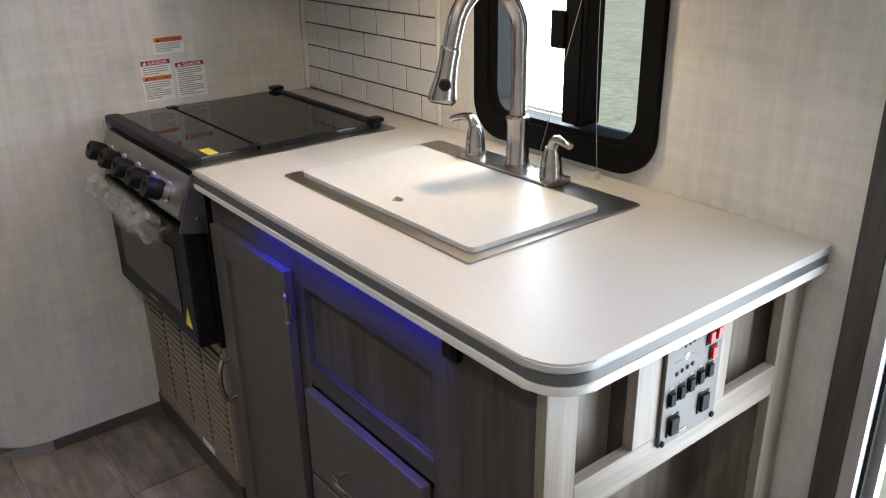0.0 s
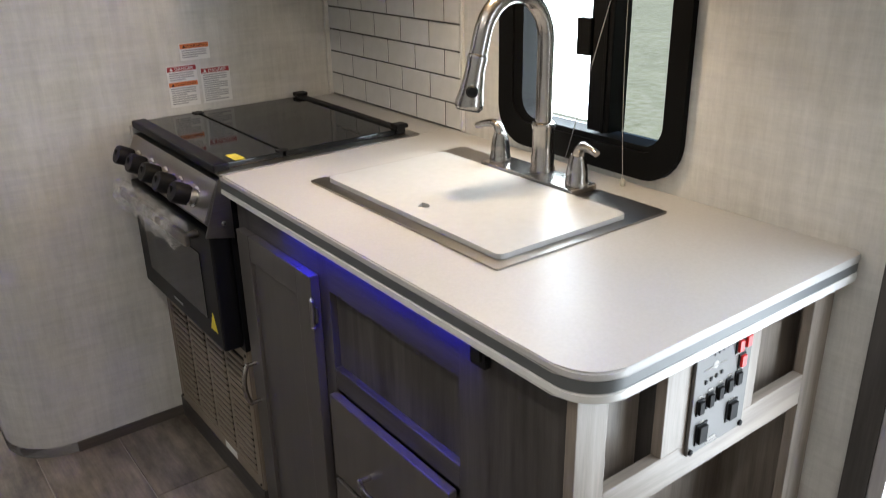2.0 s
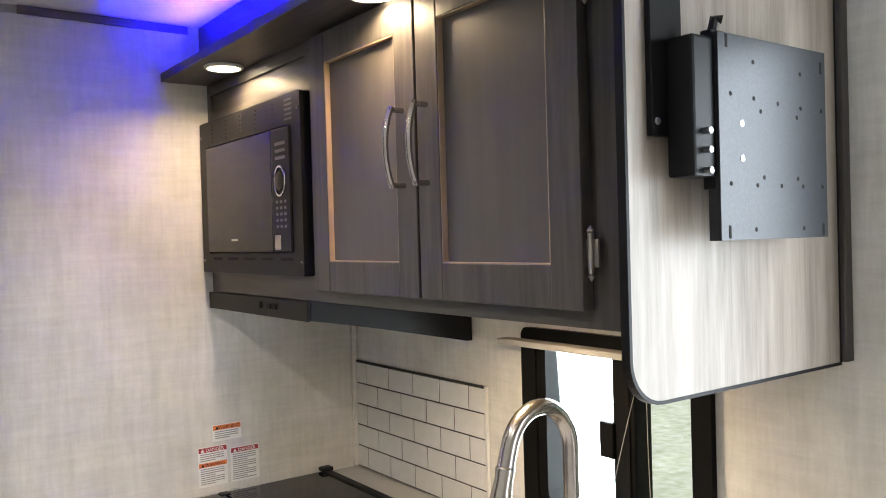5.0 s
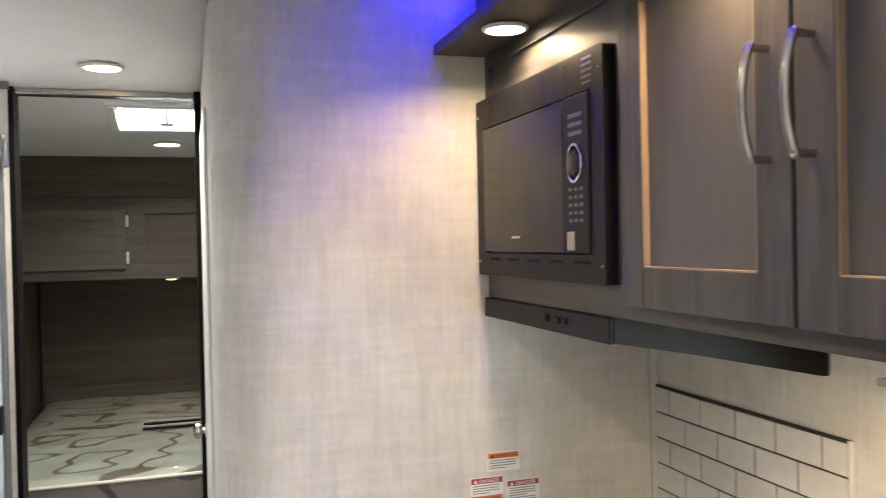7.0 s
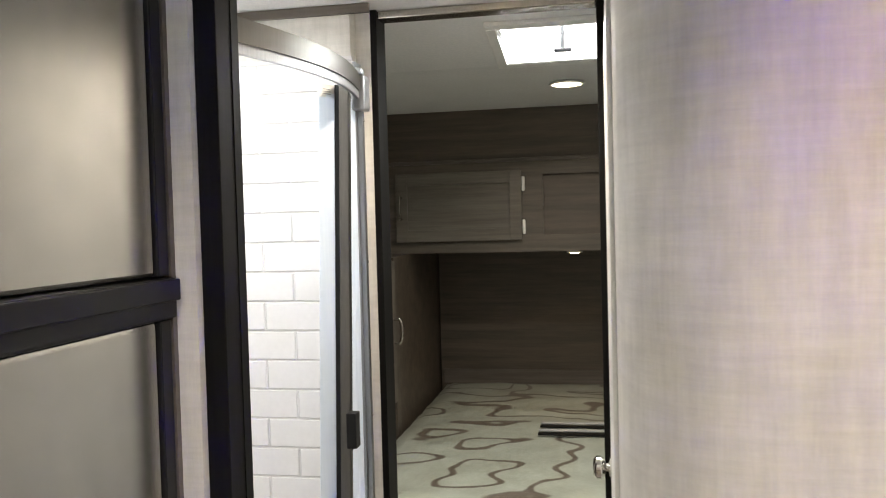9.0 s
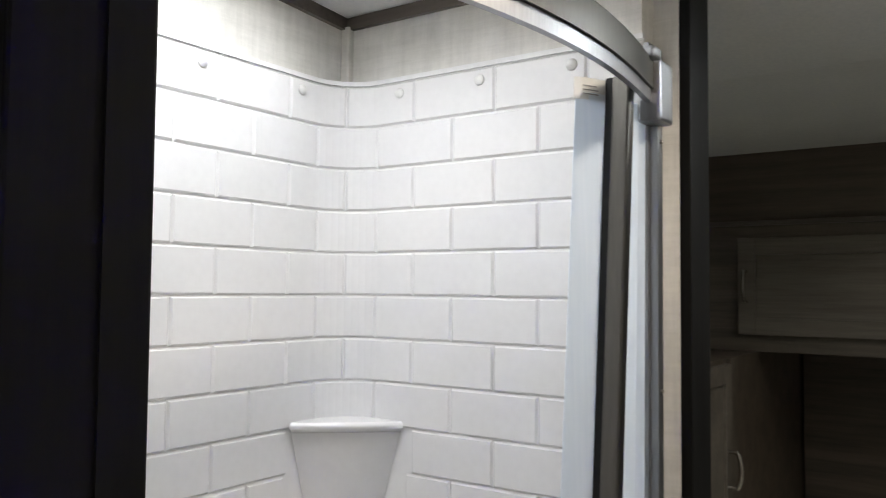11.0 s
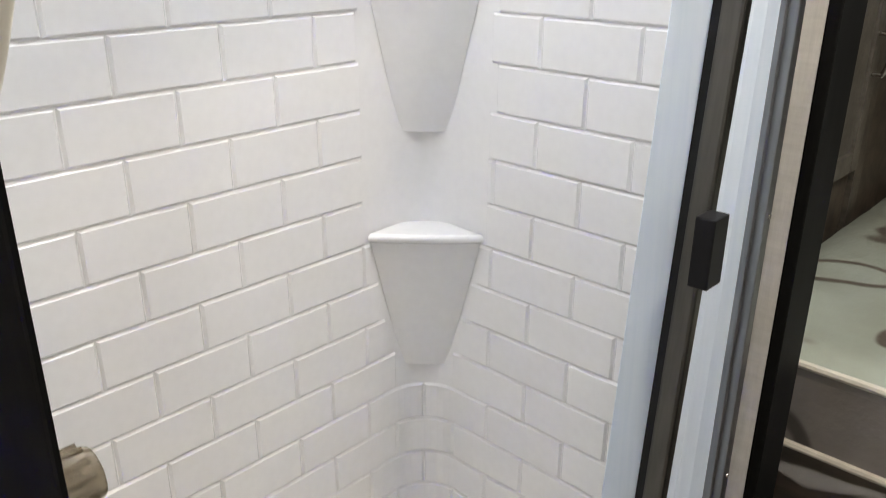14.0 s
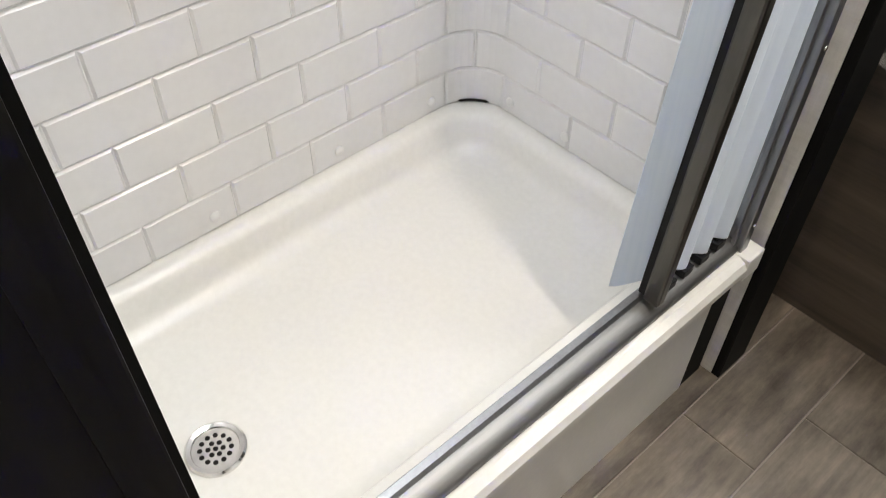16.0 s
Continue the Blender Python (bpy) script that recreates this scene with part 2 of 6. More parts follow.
def film_material():
    """Thin clear plastic film: mostly lets through, with a crinkled gloss."""
    m, nt, p = nodes("clear_plastic_film", 0.12)
    f, _ = noise_node(nt, 55.0, 4.0)
    bump(nt, p, f, 1.0, 0.006)
    p.inputs["Base Color"].default_value = (0.85, 0.84, 0.83, 1)
    p.inputs["Alpha"].default_value = 0.13
    return m


def glass_material():
    m, nt, p = nodes("window_glass", 0.02)
    p.inputs["Base Color"].default_value = (0.95, 1, 0.97, 1)
    p.inputs["Transmission Weight"].default_value = 1.0
    p.inputs["IOR"].default_value = 1.05
    return m


def smoky_material():
    m, nt, p = nodes("smoky_clear_acrylic", 0.08)
    p.inputs["Base Color"].default_value = (0.34, 0.29, 0.21, 1)
    p.inputs["Transmission Weight"].default_value = 0.7
    p.inputs["IOR"].default_value = 1.45
    return m


def mattress_material(name="printed_mattress_top", ink=(0.13, 0.11, 0.09), ground=(0.36, 0.39, 0.335)):
    """Pale ticking printed with long brown loops, under clear film."""
    m, nt, p = nodes(name, 0.30)
    f, _ = noise_node(nt, 2.3, 1.5, (1, 1.5, 1), 0.4)
    saw = nt.nodes.new("ShaderNodeMath")
    saw.operation = "PINGPONG"
    saw.inputs[1].default_value = 0.085
    nt.links.new(f, saw.inputs[0])
    c1 = ramp(nt, saw.outputs[0], ink, ground, 0.010, 0.017)
    g, _ = noise_node(nt, 7.0, 5.0)
    nt.links.new(blend(nt, c1, ramp(nt, g, (0.8, 0.78, 0.74), (1, 1, 1)), 1.0, "MULTIPLY"), p.inputs["Base Color"])
    h, _ = noise_node(nt, 16.0, 5.0, (1, 0.35, 1))
    bump(nt, p, h, 0.55, 0.012)
    p.inputs["Coat Weight"].default_value, p.inputs["Coat Roughness"].default_value = 0.8, 0.12
    return m


def ribbed_film_material():
    """Milky shower-door film with fine upright ribs."""
    m, nt, p = nodes("ribbed_milky_film", 0.35)
    f, _ = noise_node(nt, 130.0, 3.0, (1, 1, 0.02))
    nt.links.new(ramp(nt, f, (0.62, 0.69, 0.77), (0.72, 0.77, 0.83)), p.inputs["Base Color"])
    bump(nt, p, f, 0.25, 0.001)
    tr = nt.nodes.new("ShaderNodeBsdfTranslucent")
    tr.inputs[0].default_value = (0.80, 0.86, 0.92, 1)
    mx = nt.nodes.new("ShaderNodeMixShader")
    mx.inputs[0].default_value = 0.55
    nt.links.new(p.outputs[0], mx.inputs[1])
    nt.links.new(tr.outputs[0], mx.inputs[2])
    nt.links.new(mx.outputs[0], nt.nodes["Material Output"].inputs["Surface"])
    return m


M_FLOOR = plank_material()
M_MATSIDE = mattress_material("printed_mattress_side", (0.06, 0.055, 0.05), (0.20, 0.185, 0.175))
M_FILM, M_GLASS, M_SMOKY, M_MATT, M_RIB = film_material(), glass_material(), smoky_material(), mattress_material(), ribbed_film_material()
M_TINT = M_GLASS.copy()
M_TINT.name = "screened_window_glass"
M_TINT.node_tree.nodes["Principled BSDF"].inputs["Base Color"].default_value = (0.84, 0.88, 0.78, 1)
M_GROUND = surf("pale_gravel_grass", (0.42, 0.43, 0.30), (0.68, 0.66, 0.58), 9, rough=0.9, relief=0.3, big=0.8)

# ---- shape helpers ----


def thing(name, at, label, category, group="", kind=""):
    ob = new(name)
    ob.empty_display_size = 0.05
    ob.location = at
    return tagged(ob, label, category, group, kind)


def anchor(ob):
    v = Vector((0, 0, 0))
    while ob:
        v += ob.location
        ob = ob.parent
    return v


def part(name, bm, material, parent=None, label="", smooth=False):
    """Links a bmesh, given in world metres, as one mesh under a thing or a part."""
    if parent:
        bmesh.ops.translate(bm, verts=bm.verts, vec=-anchor(parent))
    bmesh.ops.recalc_face_normals(bm, faces=bm.faces)
    me = bpy.data.meshes.new(name)
    if smooth:
        for f in bm.faces:
            f.smooth = True
    bm.to_mesh(me)
    bm.free()
    for m in material if isinstance(material, (list, tuple)) else (material,):
        me.materials.append(m)
    if smooth:
        me.set_sharp_from_angle(angle=radians(38))
    ob = new(name, me)
    ob.parent = parent
    if label:
        ob["label"] = label
    return ob


def bx(x0, y0, z0, x1, y1, z1, bevel=0.0, bm=None, seg=2):
    own = bmesh.new()
    m = Matrix.Translation(((x0 + x1) / 2, (y0 + y1) / 2, (z0 + z1) / 2)) @ Matrix.Diagonal((abs(x1 - x0), abs(y1 - y0), abs(z1 - z0), 1))
    bmesh.ops.create_cube(own, size=1, matrix=m)
    if bevel:
        bmesh.ops.bevel(own, geom=own.edges[:], offset=bevel, segments=seg, affect="EDGES", profile=0.6)
    return merge(bm, own)


def merge(bm, own):
    if bm is None:
        return own
    me = bpy.data.meshes.new("tmp")
    own.to_mesh(me)
    bm.from_mesh(me)
    own.free()
    bpy.data.meshes.remove(me)
    return bm


def rod(p0, p1, r0, r1=None, n=20, bevel=0.0, bm=None):
    """A round bar or cone from p0 to p1."""
    p0, p1 = Vector(p0), Vector(p1)
    own = bmesh.new()
    turn = (p1 - p0).to_track_quat("Z", "Y").to_matrix().to_4x4()
    bmesh.ops.create_cone(own, cap_ends=True, segments=n, radius1=r0, radius2=r0 if r1 is None else r1, depth=(p1 - p0).length,
                          matrix=Matrix.Translation((p0 + p1) / 2) @ turn)
    if bevel:
        rim = [e for e in own.edges if any(len(f.verts) > 4 for f in e.link_faces)]
        bmesh.ops.bevel(own, geom=rim, offset=bevel, segments=2, affect="EDGES")
    return merge(bm, own)


def lathe(profile, at, axis=(0, 0, 1), n=28, bm=None):
    """A turned shape: (radius, height) pairs round an axis from a point."""
    own = bmesh.new()
    turn = Matrix.Translation(at) @ Vector(axis).to_track_quat("Z", "Y").to_matrix().to_4x4()
    rings = [[own.verts.new(turn @ Vector((r * math.cos(k * 2 * math.pi / n), r * math.sin(k * 2 * math.pi / n), h))) for k in range(n)] for r, h in profile]
    for a, b in zip(rings, rings[1:]):
        for k in range(n):
            own.faces.new((a[k], a[(k + 1) % n], b[(k + 1) % n], b[k]))
    own.faces.new(rings[0][::-1])
    own.faces.new(rings[-1])
    return merge(bm, own)


def tube(points, radius, n=14, bm=None, flat=1.0):
    """A bar swept along points; radius may be one number or one for each point; flat squeezes it sideways."""
    own = bmesh.new()
    pts = [Vector(p) for p in points]
    rings = []
    side = None
    for i, p in enumerate(pts):
        d = (pts[min(i + 1, len(pts) - 1)] - pts[max(i - 1, 0)]).normalized()
        if side is None:
            side = d.cross(Vector((0, 0, 1))) if abs(d.z) < 0.9 else d.cross(Vector((0, 1, 0)))
        side = (side - d * side.dot(d)).normalized()
        up = d.cross(side)
        r = radius[i] if isinstance(radius, (list, tuple)) else radius
        rings.append([own.verts.new(p + side * (r * flat * math.cos(k * 2 * math.pi / n)) + up * (r * math.sin(k * 2 * math.pi / n))) for k in range(n)])
    for a, b in zip(rings, rings[1:]):
        for k in range(n):
            own.faces.new((a[k], a[(k + 1) % n], b[(k + 1) % n], b[k]))
    own.faces.new(rings[0][::-1])
    own.faces.new(rings[-1])
    return merge(bm, own)


def bezier(a, b, c, d, n=12):
    a, b, c, d = (Vector(v) for v in (a, b, c, d))
    return [a * (1 - t) ** 3 + b * 3 * t * (1 - t) ** 2 + c * 3 * t * t * (1 - t) + d * t ** 3 for t in (k / n for k in range(n + 1))]


def rounded(u0, v0, u1, v1, radii, n=6):
    """Outline of a rectangle with the corner radii (u0v0, u1v0, u1v1, u0v1)."""
    out = []
    for (cu, cv, su, sv, a0), r in zip(((u0, v0, 1, 1, 180), (u1, v0, -1, 1, 270), (u1, v1, -1, -1, 0), (u0, v1, 1, -1, 90)), radii):
        if r <= 0:
            out.append((cu, cv))
            continue
        for k in range(n + 1):
            a = radians(a0 + 90 * k / n)
            out.append((cu + su * r + r * math.cos(a), cv + sv * r + r * math.sin(a)))
    return out


def prism(outline, axis, a, b, bevel=0.0, bm=None, hole=None):
    """An outline pushed from a to b along an axis. x: outline is (y, z); y: (x, z); z: (x, y). With hole, a second outline of as many points, a ring."""
    own = bmesh.new()
    put = {"x": lambda u, v, w: (w, u, v), "y": lambda u, v, w: (u, w, v), "z": lambda u, v, w: (u, v, w)}[axis]
    lo, hi = ([own.verts.new(put(u, v, w)) for u, v in outline] for w in (a, b))
    n = len(outline)
    for k in range(n):
        own.faces.new((lo[k], lo[(k + 1) % n], hi[(k + 1) % n], hi[k]))
    if hole:
        li, hi2 = ([own.verts.new(put(u, v, w)) for u, v in hole] for w in (a, b))
        for k in range(n):
            j = (k + 1) % n
            own.faces.new((li[j], li[k], hi2[k], hi2[j]))
            own.faces.new((lo[j], lo[k], li[k], li[j]))
            own.faces.new((hi[k], hi[j], hi2[j], hi2[k]))
    else:
        caps = [own.faces.new(lo[::-1]), own.faces.new(hi)]
        if bevel:
            bmesh.ops.bevel(own, geom=[e for f in caps for e in f.edges], offset=bevel, segments=2, affect="EDGES")
    return merge(bm, own)


def letters(name, text, size, m, material, parent):
    """Raised letters in the built-in font; the pose m sets the baseline's middle in the world."""
    cu = bpy.data.curves.new(name, "FONT")
    cu.body, cu.size, cu.align_x, cu.extrude = text, size, "CENTER", 0.0002
    ob = bpy.data.objects.new(name, cu)
    scene.collection.objects.link(ob)
    me = bpy.data.meshes.new_from_object(ob.evaluated_get(bpy.context.evaluated_depsgraph_get()))
    bpy.data.objects.remove(ob)
    me.transform(Matrix.Translation(-anchor(parent)) @ m)
    me.materials.append(material)
    out = new(name, me)
    out.parent = parent
    return out


def pull(name, p0, p1, out, parent, material=None, r=0.006, rise=0.028):
    """A bow handle from p0 to p1 that stands off in the direction out, with its two posts."""
    p0, p1, out = Vector(p0), Vector(p1), Vector(out)
    d = p1 - p0
    bm = tube(bezier(p0 + out * rise * 0.75 - d * 0.04, p0 + out * rise * 1.35 + d * 0.25, p1 + out * rise * 1.35 - d * 0.25, p1 + out * rise * 0.75 + d * 0.04, 12),
              [r * 0.8] + [r] * 11 + [r * 0.8], 10, flat=0.8)
    for q in (p0, p1):
        rod(q, q + out * rise * 0.95, r * 0.75, n=10, bm=bm)
    return part(name, bm, material or M_SATIN, parent, "bowed satin nickel handle", smooth=True)


def hinge(at, out, parent, length=0.05):
    """A small exposed cabinet hinge on an upright edge."""
    at, out = Vector(at), Vector(out)
    bm = rod(at + out * 0.004 - Vector((0, 0, length / 2)), at + out * 0.004 + Vector((0, 0, length / 2)), 0.0045, n=10)
    for s in (-1, 1):
        lathe([(0.003, 0), (0.0055, 0.003), (0.001, 0.010)], at + out * 0.004 + Vector((0, 0, s * length / 2)), (0, 0, s), 10, bm)
    bx(at.x - 0.002, at.y - 0.012, at.z - length * 0.34, at.x + 0.002, at.y + 0.012, at.z + length * 0.34, 0.001, bm)
    return part("hinge", bm, M_STEEL, parent, "dull steel hinge", smooth=True)


def panel_door(name, parent, plane, out, u0, u1, z0, z1, material, inner, rail=0.055, thick=0.02, lip=None, axis="x", panel_mat=None):
    """A framed door with a recessed panel on a plane x (axis 'x', u is y) or y (axis 'y', u is x); out is the way it faces, +1 or -1."""
    fr, bk = plane, plane - out * thick
    def b(ua, ub, za, zb, d0, d1, bev, bm=None):
        return bx(min(d0, d1), ua, za, max(d0, d1), ub, zb, bev, bm) if axis == "x" else bx(ua, min(d0, d1), za, ub, max(d0, d1), zb, bev, bm)
    door = part(name, b(u0 + rail - 0.003, u1 - rail + 0.003, z0 + rail - 0.003, z1 - rail + 0.003, bk + out * 0.002, fr - out * inner, 0), panel_mat or material, parent)
    for ua, ub in ((u0, u0 + rail), (u1 - rail, u1)):
        part("stile", b(ua, ub, z0, z1, bk, fr, 0.002), material, door)
    for za, zb in ((z0, z0 + rail), (z1 - rail, z1)):
        part("rail", b(u0 + rail, u1 - rail, za, zb, bk, fr - out * 0.0005, 0.002), material, door)
    if lip:
        w = 0.0022
        for ua, ub, za, zb in ((u0 + rail, u0 + rail + w, z0 + rail, z1 - rail), (u1 - rail - w, u1 - rail, z0 + rail, z1 - rail),
                               (u0 + rail + w, u1 - rail - w, z0 + rail, z0 + rail + w), (u0 + rail + w, u1 - rail - w, z1 - rail - w, z1 - rail)):
            part("bead", b(ua, ub, za, zb, fr - out * inner, fr - out * 0.0015, 0.0006), lip, door)
    return door


def puck(at, radius, parent_label, mat=None, group="ceiling lights", name="ceiling_light"):
    t = thing(name, at, parent_label, "lamp", group)
    x, y, z = at
    part("trim_ring", lathe([(radius * 0.9, 0), (radius, -0.003), (radius * 0.97, -0.008), (radius * 0.82, -0.009), (radius * 0.82, -0.002)], at, n=32), M_WHITEPL, t, smooth=True)
    part("lens", lathe([(radius * 0.82, -0.004), (radius * 0.78, -0.009), (radius * 0.5, -0.0115), (0.002, -0.0122)], at, n=32), mat or M_LAMP, t, "glowing frosted lens", smooth=True)
    return t

# ---- the large structure ----
X0, X1, YB, YF = 0.50, 2.82, -1.3, 6.30      # outer walls
ROOF = [(YB - 0.06, 2.21), (3.2, 2.21), (4.36, 2.135), (4.78, 2.070), (YF + 0.06, 2.05)]


def roof(y):
    for (a, za), (b, zb) in zip(ROOF, ROOF[1:]):
        if y <= b:
            return za + (zb - za) * (y - a) / (b - a)
    return ROOF[-1][1]


def structure(name, bm, material, label, category):
    return tagged(part(name, bm, material), label, category, kind="structure")


floor = structure("floor", bx(X0 - 0.06, YB - 0.06, -0.08, X1 + 0.06, YF + 0.06, -0.003), M_GROUT, "grey brown wood-look vinyl plank floor with pale seams", "floor")
structure("wall_north", bx(X0 - 0.06, YF, 0, X1 + 0.06, YF + 0.06, 2.3), M_BROWN, "brown wood-look wall behind the bed", "wall")
structure("wall_south", bx(X0 - 0.06, YB - 0.06, 0, X1 + 0.06, YB, 2.3), M_WALL, "plain linen wallpapered wall", "wall")
structure("wall_west", bx(X0 - 0.06, YB, 0, X0, YF, 2.3), M_WALL, "linen wallpapered outer wall", "wall")
# kitchen side wall with the entry door opening and the window opening
DY0, DY1, DZ = 0.80, 1.485, 1.93
WY0, WY1, WZ0, WZ1 = 1.950, 2.388, 0.968, 1.38
bm = bx(X1, YB, 0, X1 + 0.05, DY0, 2.3)
bx(X1, DY0, DZ, X1 + 0.05, DY1, 2.3, 0, bm)
bx(X1, DY1, 0, X1 + 0.05, WY0, 2.3, 0, bm)
bx(X1, WY0, 0, X1 + 0.05, WY1, WZ0, 0, bm)
bx(X1, WY0, WZ1, X1 + 0.05, WY1, 2.3, 0, bm)
bx(X1, WY1, 0, X1 + 0.05, YF, 2.3, 0, bm)
structure("wall_east", bm, M_WALL, "grey beige linen wallpapered kitchen side wall", "wall")
# ceiling sheet, cut by the two roof openings
SKY = (0.60, 3.52, 0.99, 4.05)
VENT = (1.452, 4.465, 1.796, 4.745)


def ceiling_sheet():
    bm = bmesh.new()
    xs = sorted({X0 - 0.06, SKY[0], SKY[2], VENT[0], VENT[2], X1 + 0.06})
    ys = sorted({y for y, _ in ROOF} | {SKY[1], SKY[3], VENT[1], VENT[3]})
    for a, b in zip(xs, xs[1:]):
        for c, d in zip(ys, ys[1:]):
            if any(o[0] <= a and b <= o[2] and o[1] <= c and d <= o[3] for o in (SKY, VENT)):
                continue
            lo = [bm.verts.new((x, y, roof(y))) for x, y in ((a, c), (b, c), (b, d), (a, d))]
            hi = [bm.verts.new(v.co + Vector((0, 0, 0.05))) for v in lo]
            bm.faces.new(lo[::-1])
            bm.faces.new(hi)
            for k in range(4):
                bm.faces.new((lo[k], lo[(k + 1) % 4], hi[(k + 1) % 4], hi[k]))
    return bm


structure("ceiling", ceiling_sheet(), M_CEIL, "smooth white vinyl ceiling", "ceiling")

# kitchen partition: flat face, quarter-round end, then the side of the hall
PX, PY, PR = 1.741, 3.222, 0.16


def partition_outline(grow=0.0):
    pts = [(X1, PY - grow)]
    for k in range(13):
        a = radians(270 - 90 * k / 12)
        pts.append((PX + PR + (PR + grow) * math.cos(a), PY + PR + (PR + grow) * math.sin(a)))
    return pts + [(PX - grow, 4.275), (PX + 0.05, 4.275)]


def sloped_top(bm, gap=0.0):
    """Stretches the upper vertices up to the ceiling."""
    for v in bm.verts:
        if v.co.z > 2.03:
            v.co.z = roof(v.co.y) - gap
    return bm


outline = partition_outline() + [(PX + 0.05, PY + PR + 0.05), (PX + PR + 0.04, PY + 0.06), (X1, PY + 0.06)]
wall_p = structure("wall_partition", sloped_top(prism(outline, "z", 0.0, 2.1), -0.01), M_WALL, "linen wallpapered partition wall with a rounded end", "wall")
for p in wall_p.data.polygons:
    p.use_smooth = abs(p.normal.z) < 0.5
wall_p.data.set_sharp_from_angle(angle=radians(30))


def ribbon(path, z0, z1, thick, bm=None):
    """A strip that follows a plan path, between two heights (numbers, or functions of y)."""
    own = bmesh.new()
    cols = []
    for i, (x, y) in enumerate(path):
        a, b = Vector(path[max(i - 1, 0)]), Vector(path[min(i + 1, len(path) - 1)])
        d = (b - a).normalized()
        n = Vector((d.y, -d.x))
        lo = z0(y) if callable(z0) else z0
        hi = z1(y) if callable(z1) else z1
        q = Vector((x, y)) - n * thick
        cols.append([own.verts.new((px, py, z)) for px, py, z in ((x, y, lo), (x, y, hi), (q.x, q.y, hi), (q.x, q.y, lo))])
    for a, b in zip(cols, cols[1:]):
        for k in range(4):
            own.faces.new((a[k], a[(k + 1) % 4], b[(k + 1) % 4], b[k]))
    own.faces.new(cols[0][::-1])
    own.faces.new(cols[-1])
    return merge(bm, own)


plan = [p for p in partition_outline()[1:-1]]
bb = structure("baseboard", ribbon(plan, 0.0, 0.032, -0.007), M_BROWNTRIM, "dark grey brown vinyl baseboard round the partition", "baseboard")
part("straight_run", bx(PX + PR, PY - 0.007, 0.0, 2.212, PY - 0.0005, 0.032, 0.001), M_BROWNTRIM, bb)
tc = structure("trim", ribbon(plan, lambda y: roof(y) - 0.022, lambda y: roof(y) - 0.001, -0.008), M_BROWNTRIM, "brown ceiling trim along the partition", "trim")

part("straight_run", bx(PX + PR, PY - 0.008, roof(PY) - 0.022, 2.32, PY - 0.0005, roof(PY) - 0.001, 0.001), M_BROWNTRIM, tc)
# wall between fridge and shower, and between shower and bedroom
structure("wall_fridge", sloped_top(bx(X0, 3.262, 0, 1.190, 3.352, 2.1), -0.01), M_WALL, "linen wallpapered wall beside the refrigerator", "wall")
structure("wall_bedroom_left", sloped_top(bx(X0, 4.285, 0, 1.151, 4.36, 2.1), -0.01), M_WALL, "linen wallpapered wall between shower and bedroom", "wall")
structure("wall_bedroom_right", sloped_top(bx(PX + 0.05, 4.285, 0, X1, 4.35, 2.1), -0.01), M_WALL, "linen wallpapered bedroom wall", "wall")
casing = tagged(part("door_casing", sloped_top(bx(1.190, 3.276, 0, 1.222, 3.347, 2.1, 0.002), 0.002), M_BLKWOOD), "black wooden casing on the shower wall's end", "trim", kind="structure")
part("inner_jamb", sloped_top(bx(1.12, 3.3525, 0, 1.1895, 3.356, 2.1), 0.002), M_BLKWOOD, casing)
part("jamb_edge", sloped_top(bx(1.1901, 3.3471, 0, 1.200, 3.3555, 2.1), 0.002), M_BLKWOOD, casing)
part("bead", sloped_top(bx(1.222, 3.320, 0, 1.2235, 3.334, 2.1), 0.003), M_BLKWOOD, casing)
casing2 = tagged(part("door_casing_bedroom", sloped_top(bx(1.151, 4.285, 0, 1.168, 4.372, 2.1, 0.002), 0.002), M_BLKWOOD), "black wooden casing at the bedroom doorway", "trim", kind="structure")
casing3 = tagged(part("door_casing_right", sloped_top(bx(1.718, 4.277, 0, 1.788, 4.36, 2.1, 0.002), 0.002), M_BLKWOOD), "black wooden casing at the bedroom doorway", "trim", kind="structure")
head = tagged(part("doorway_head_track", bx(1.168, 4.296, roof(4.3) - 0.022, 1.718, 4.35, roof(4.3) - 0.002, 0.003), M_SATIN), "pale metal track across the bedroom doorway's head", "trim", kind="structure")

# entry door frame in the side wall
frame_o = thing("door_1", (X1, DY1, 0), "open entry doorway with dark trim and an aluminium frame", "door", kind="structure")
part("trim_board", bx(X1 - 0.012, DY1 - 0.004, 0, X1, DY1 + 0.040, DZ + 0.06, 0.002), M_DARK, frame_o, "dark wooden trim board")
part("jamb", bx(X1 - 0.010, DY1 - 0.030, 0, X1 + 0.055, DY1 - 0.004, DZ, 0.002), M_BRIGHTALU, frame_o, "pale aluminium jamb")
part("seal", bx(X1 + 0.010, DY1 - 0.036, 0, X1 + 0.022, DY1 - 0.030, DZ), M_RUBBER, frame_o)
part("stop", bx(X1 + 0.030, DY1 - 0.050, 0, X1 + 0.055, DY1 - 0.030, DZ, 0.002), M_BRIGHTALU, frame_o)
part("top_trim", bx(X1 - 0.012, DY0 - 0.06, DZ, X1, DY1 - 0.004, DZ + 0.06, 0.002), M_BLKWOOD, frame_o)
part("far_trim", bx(X1 - 0.012, DY0 - 0.06, 0, X1, DY0, DZ, 0.002), M_BLKWOOD, frame_o)
part("sill", bx(X1, DY0, -0.01, X1 + 0.06, DY1, 0.012, 0.003), M_ALU, frame_o)
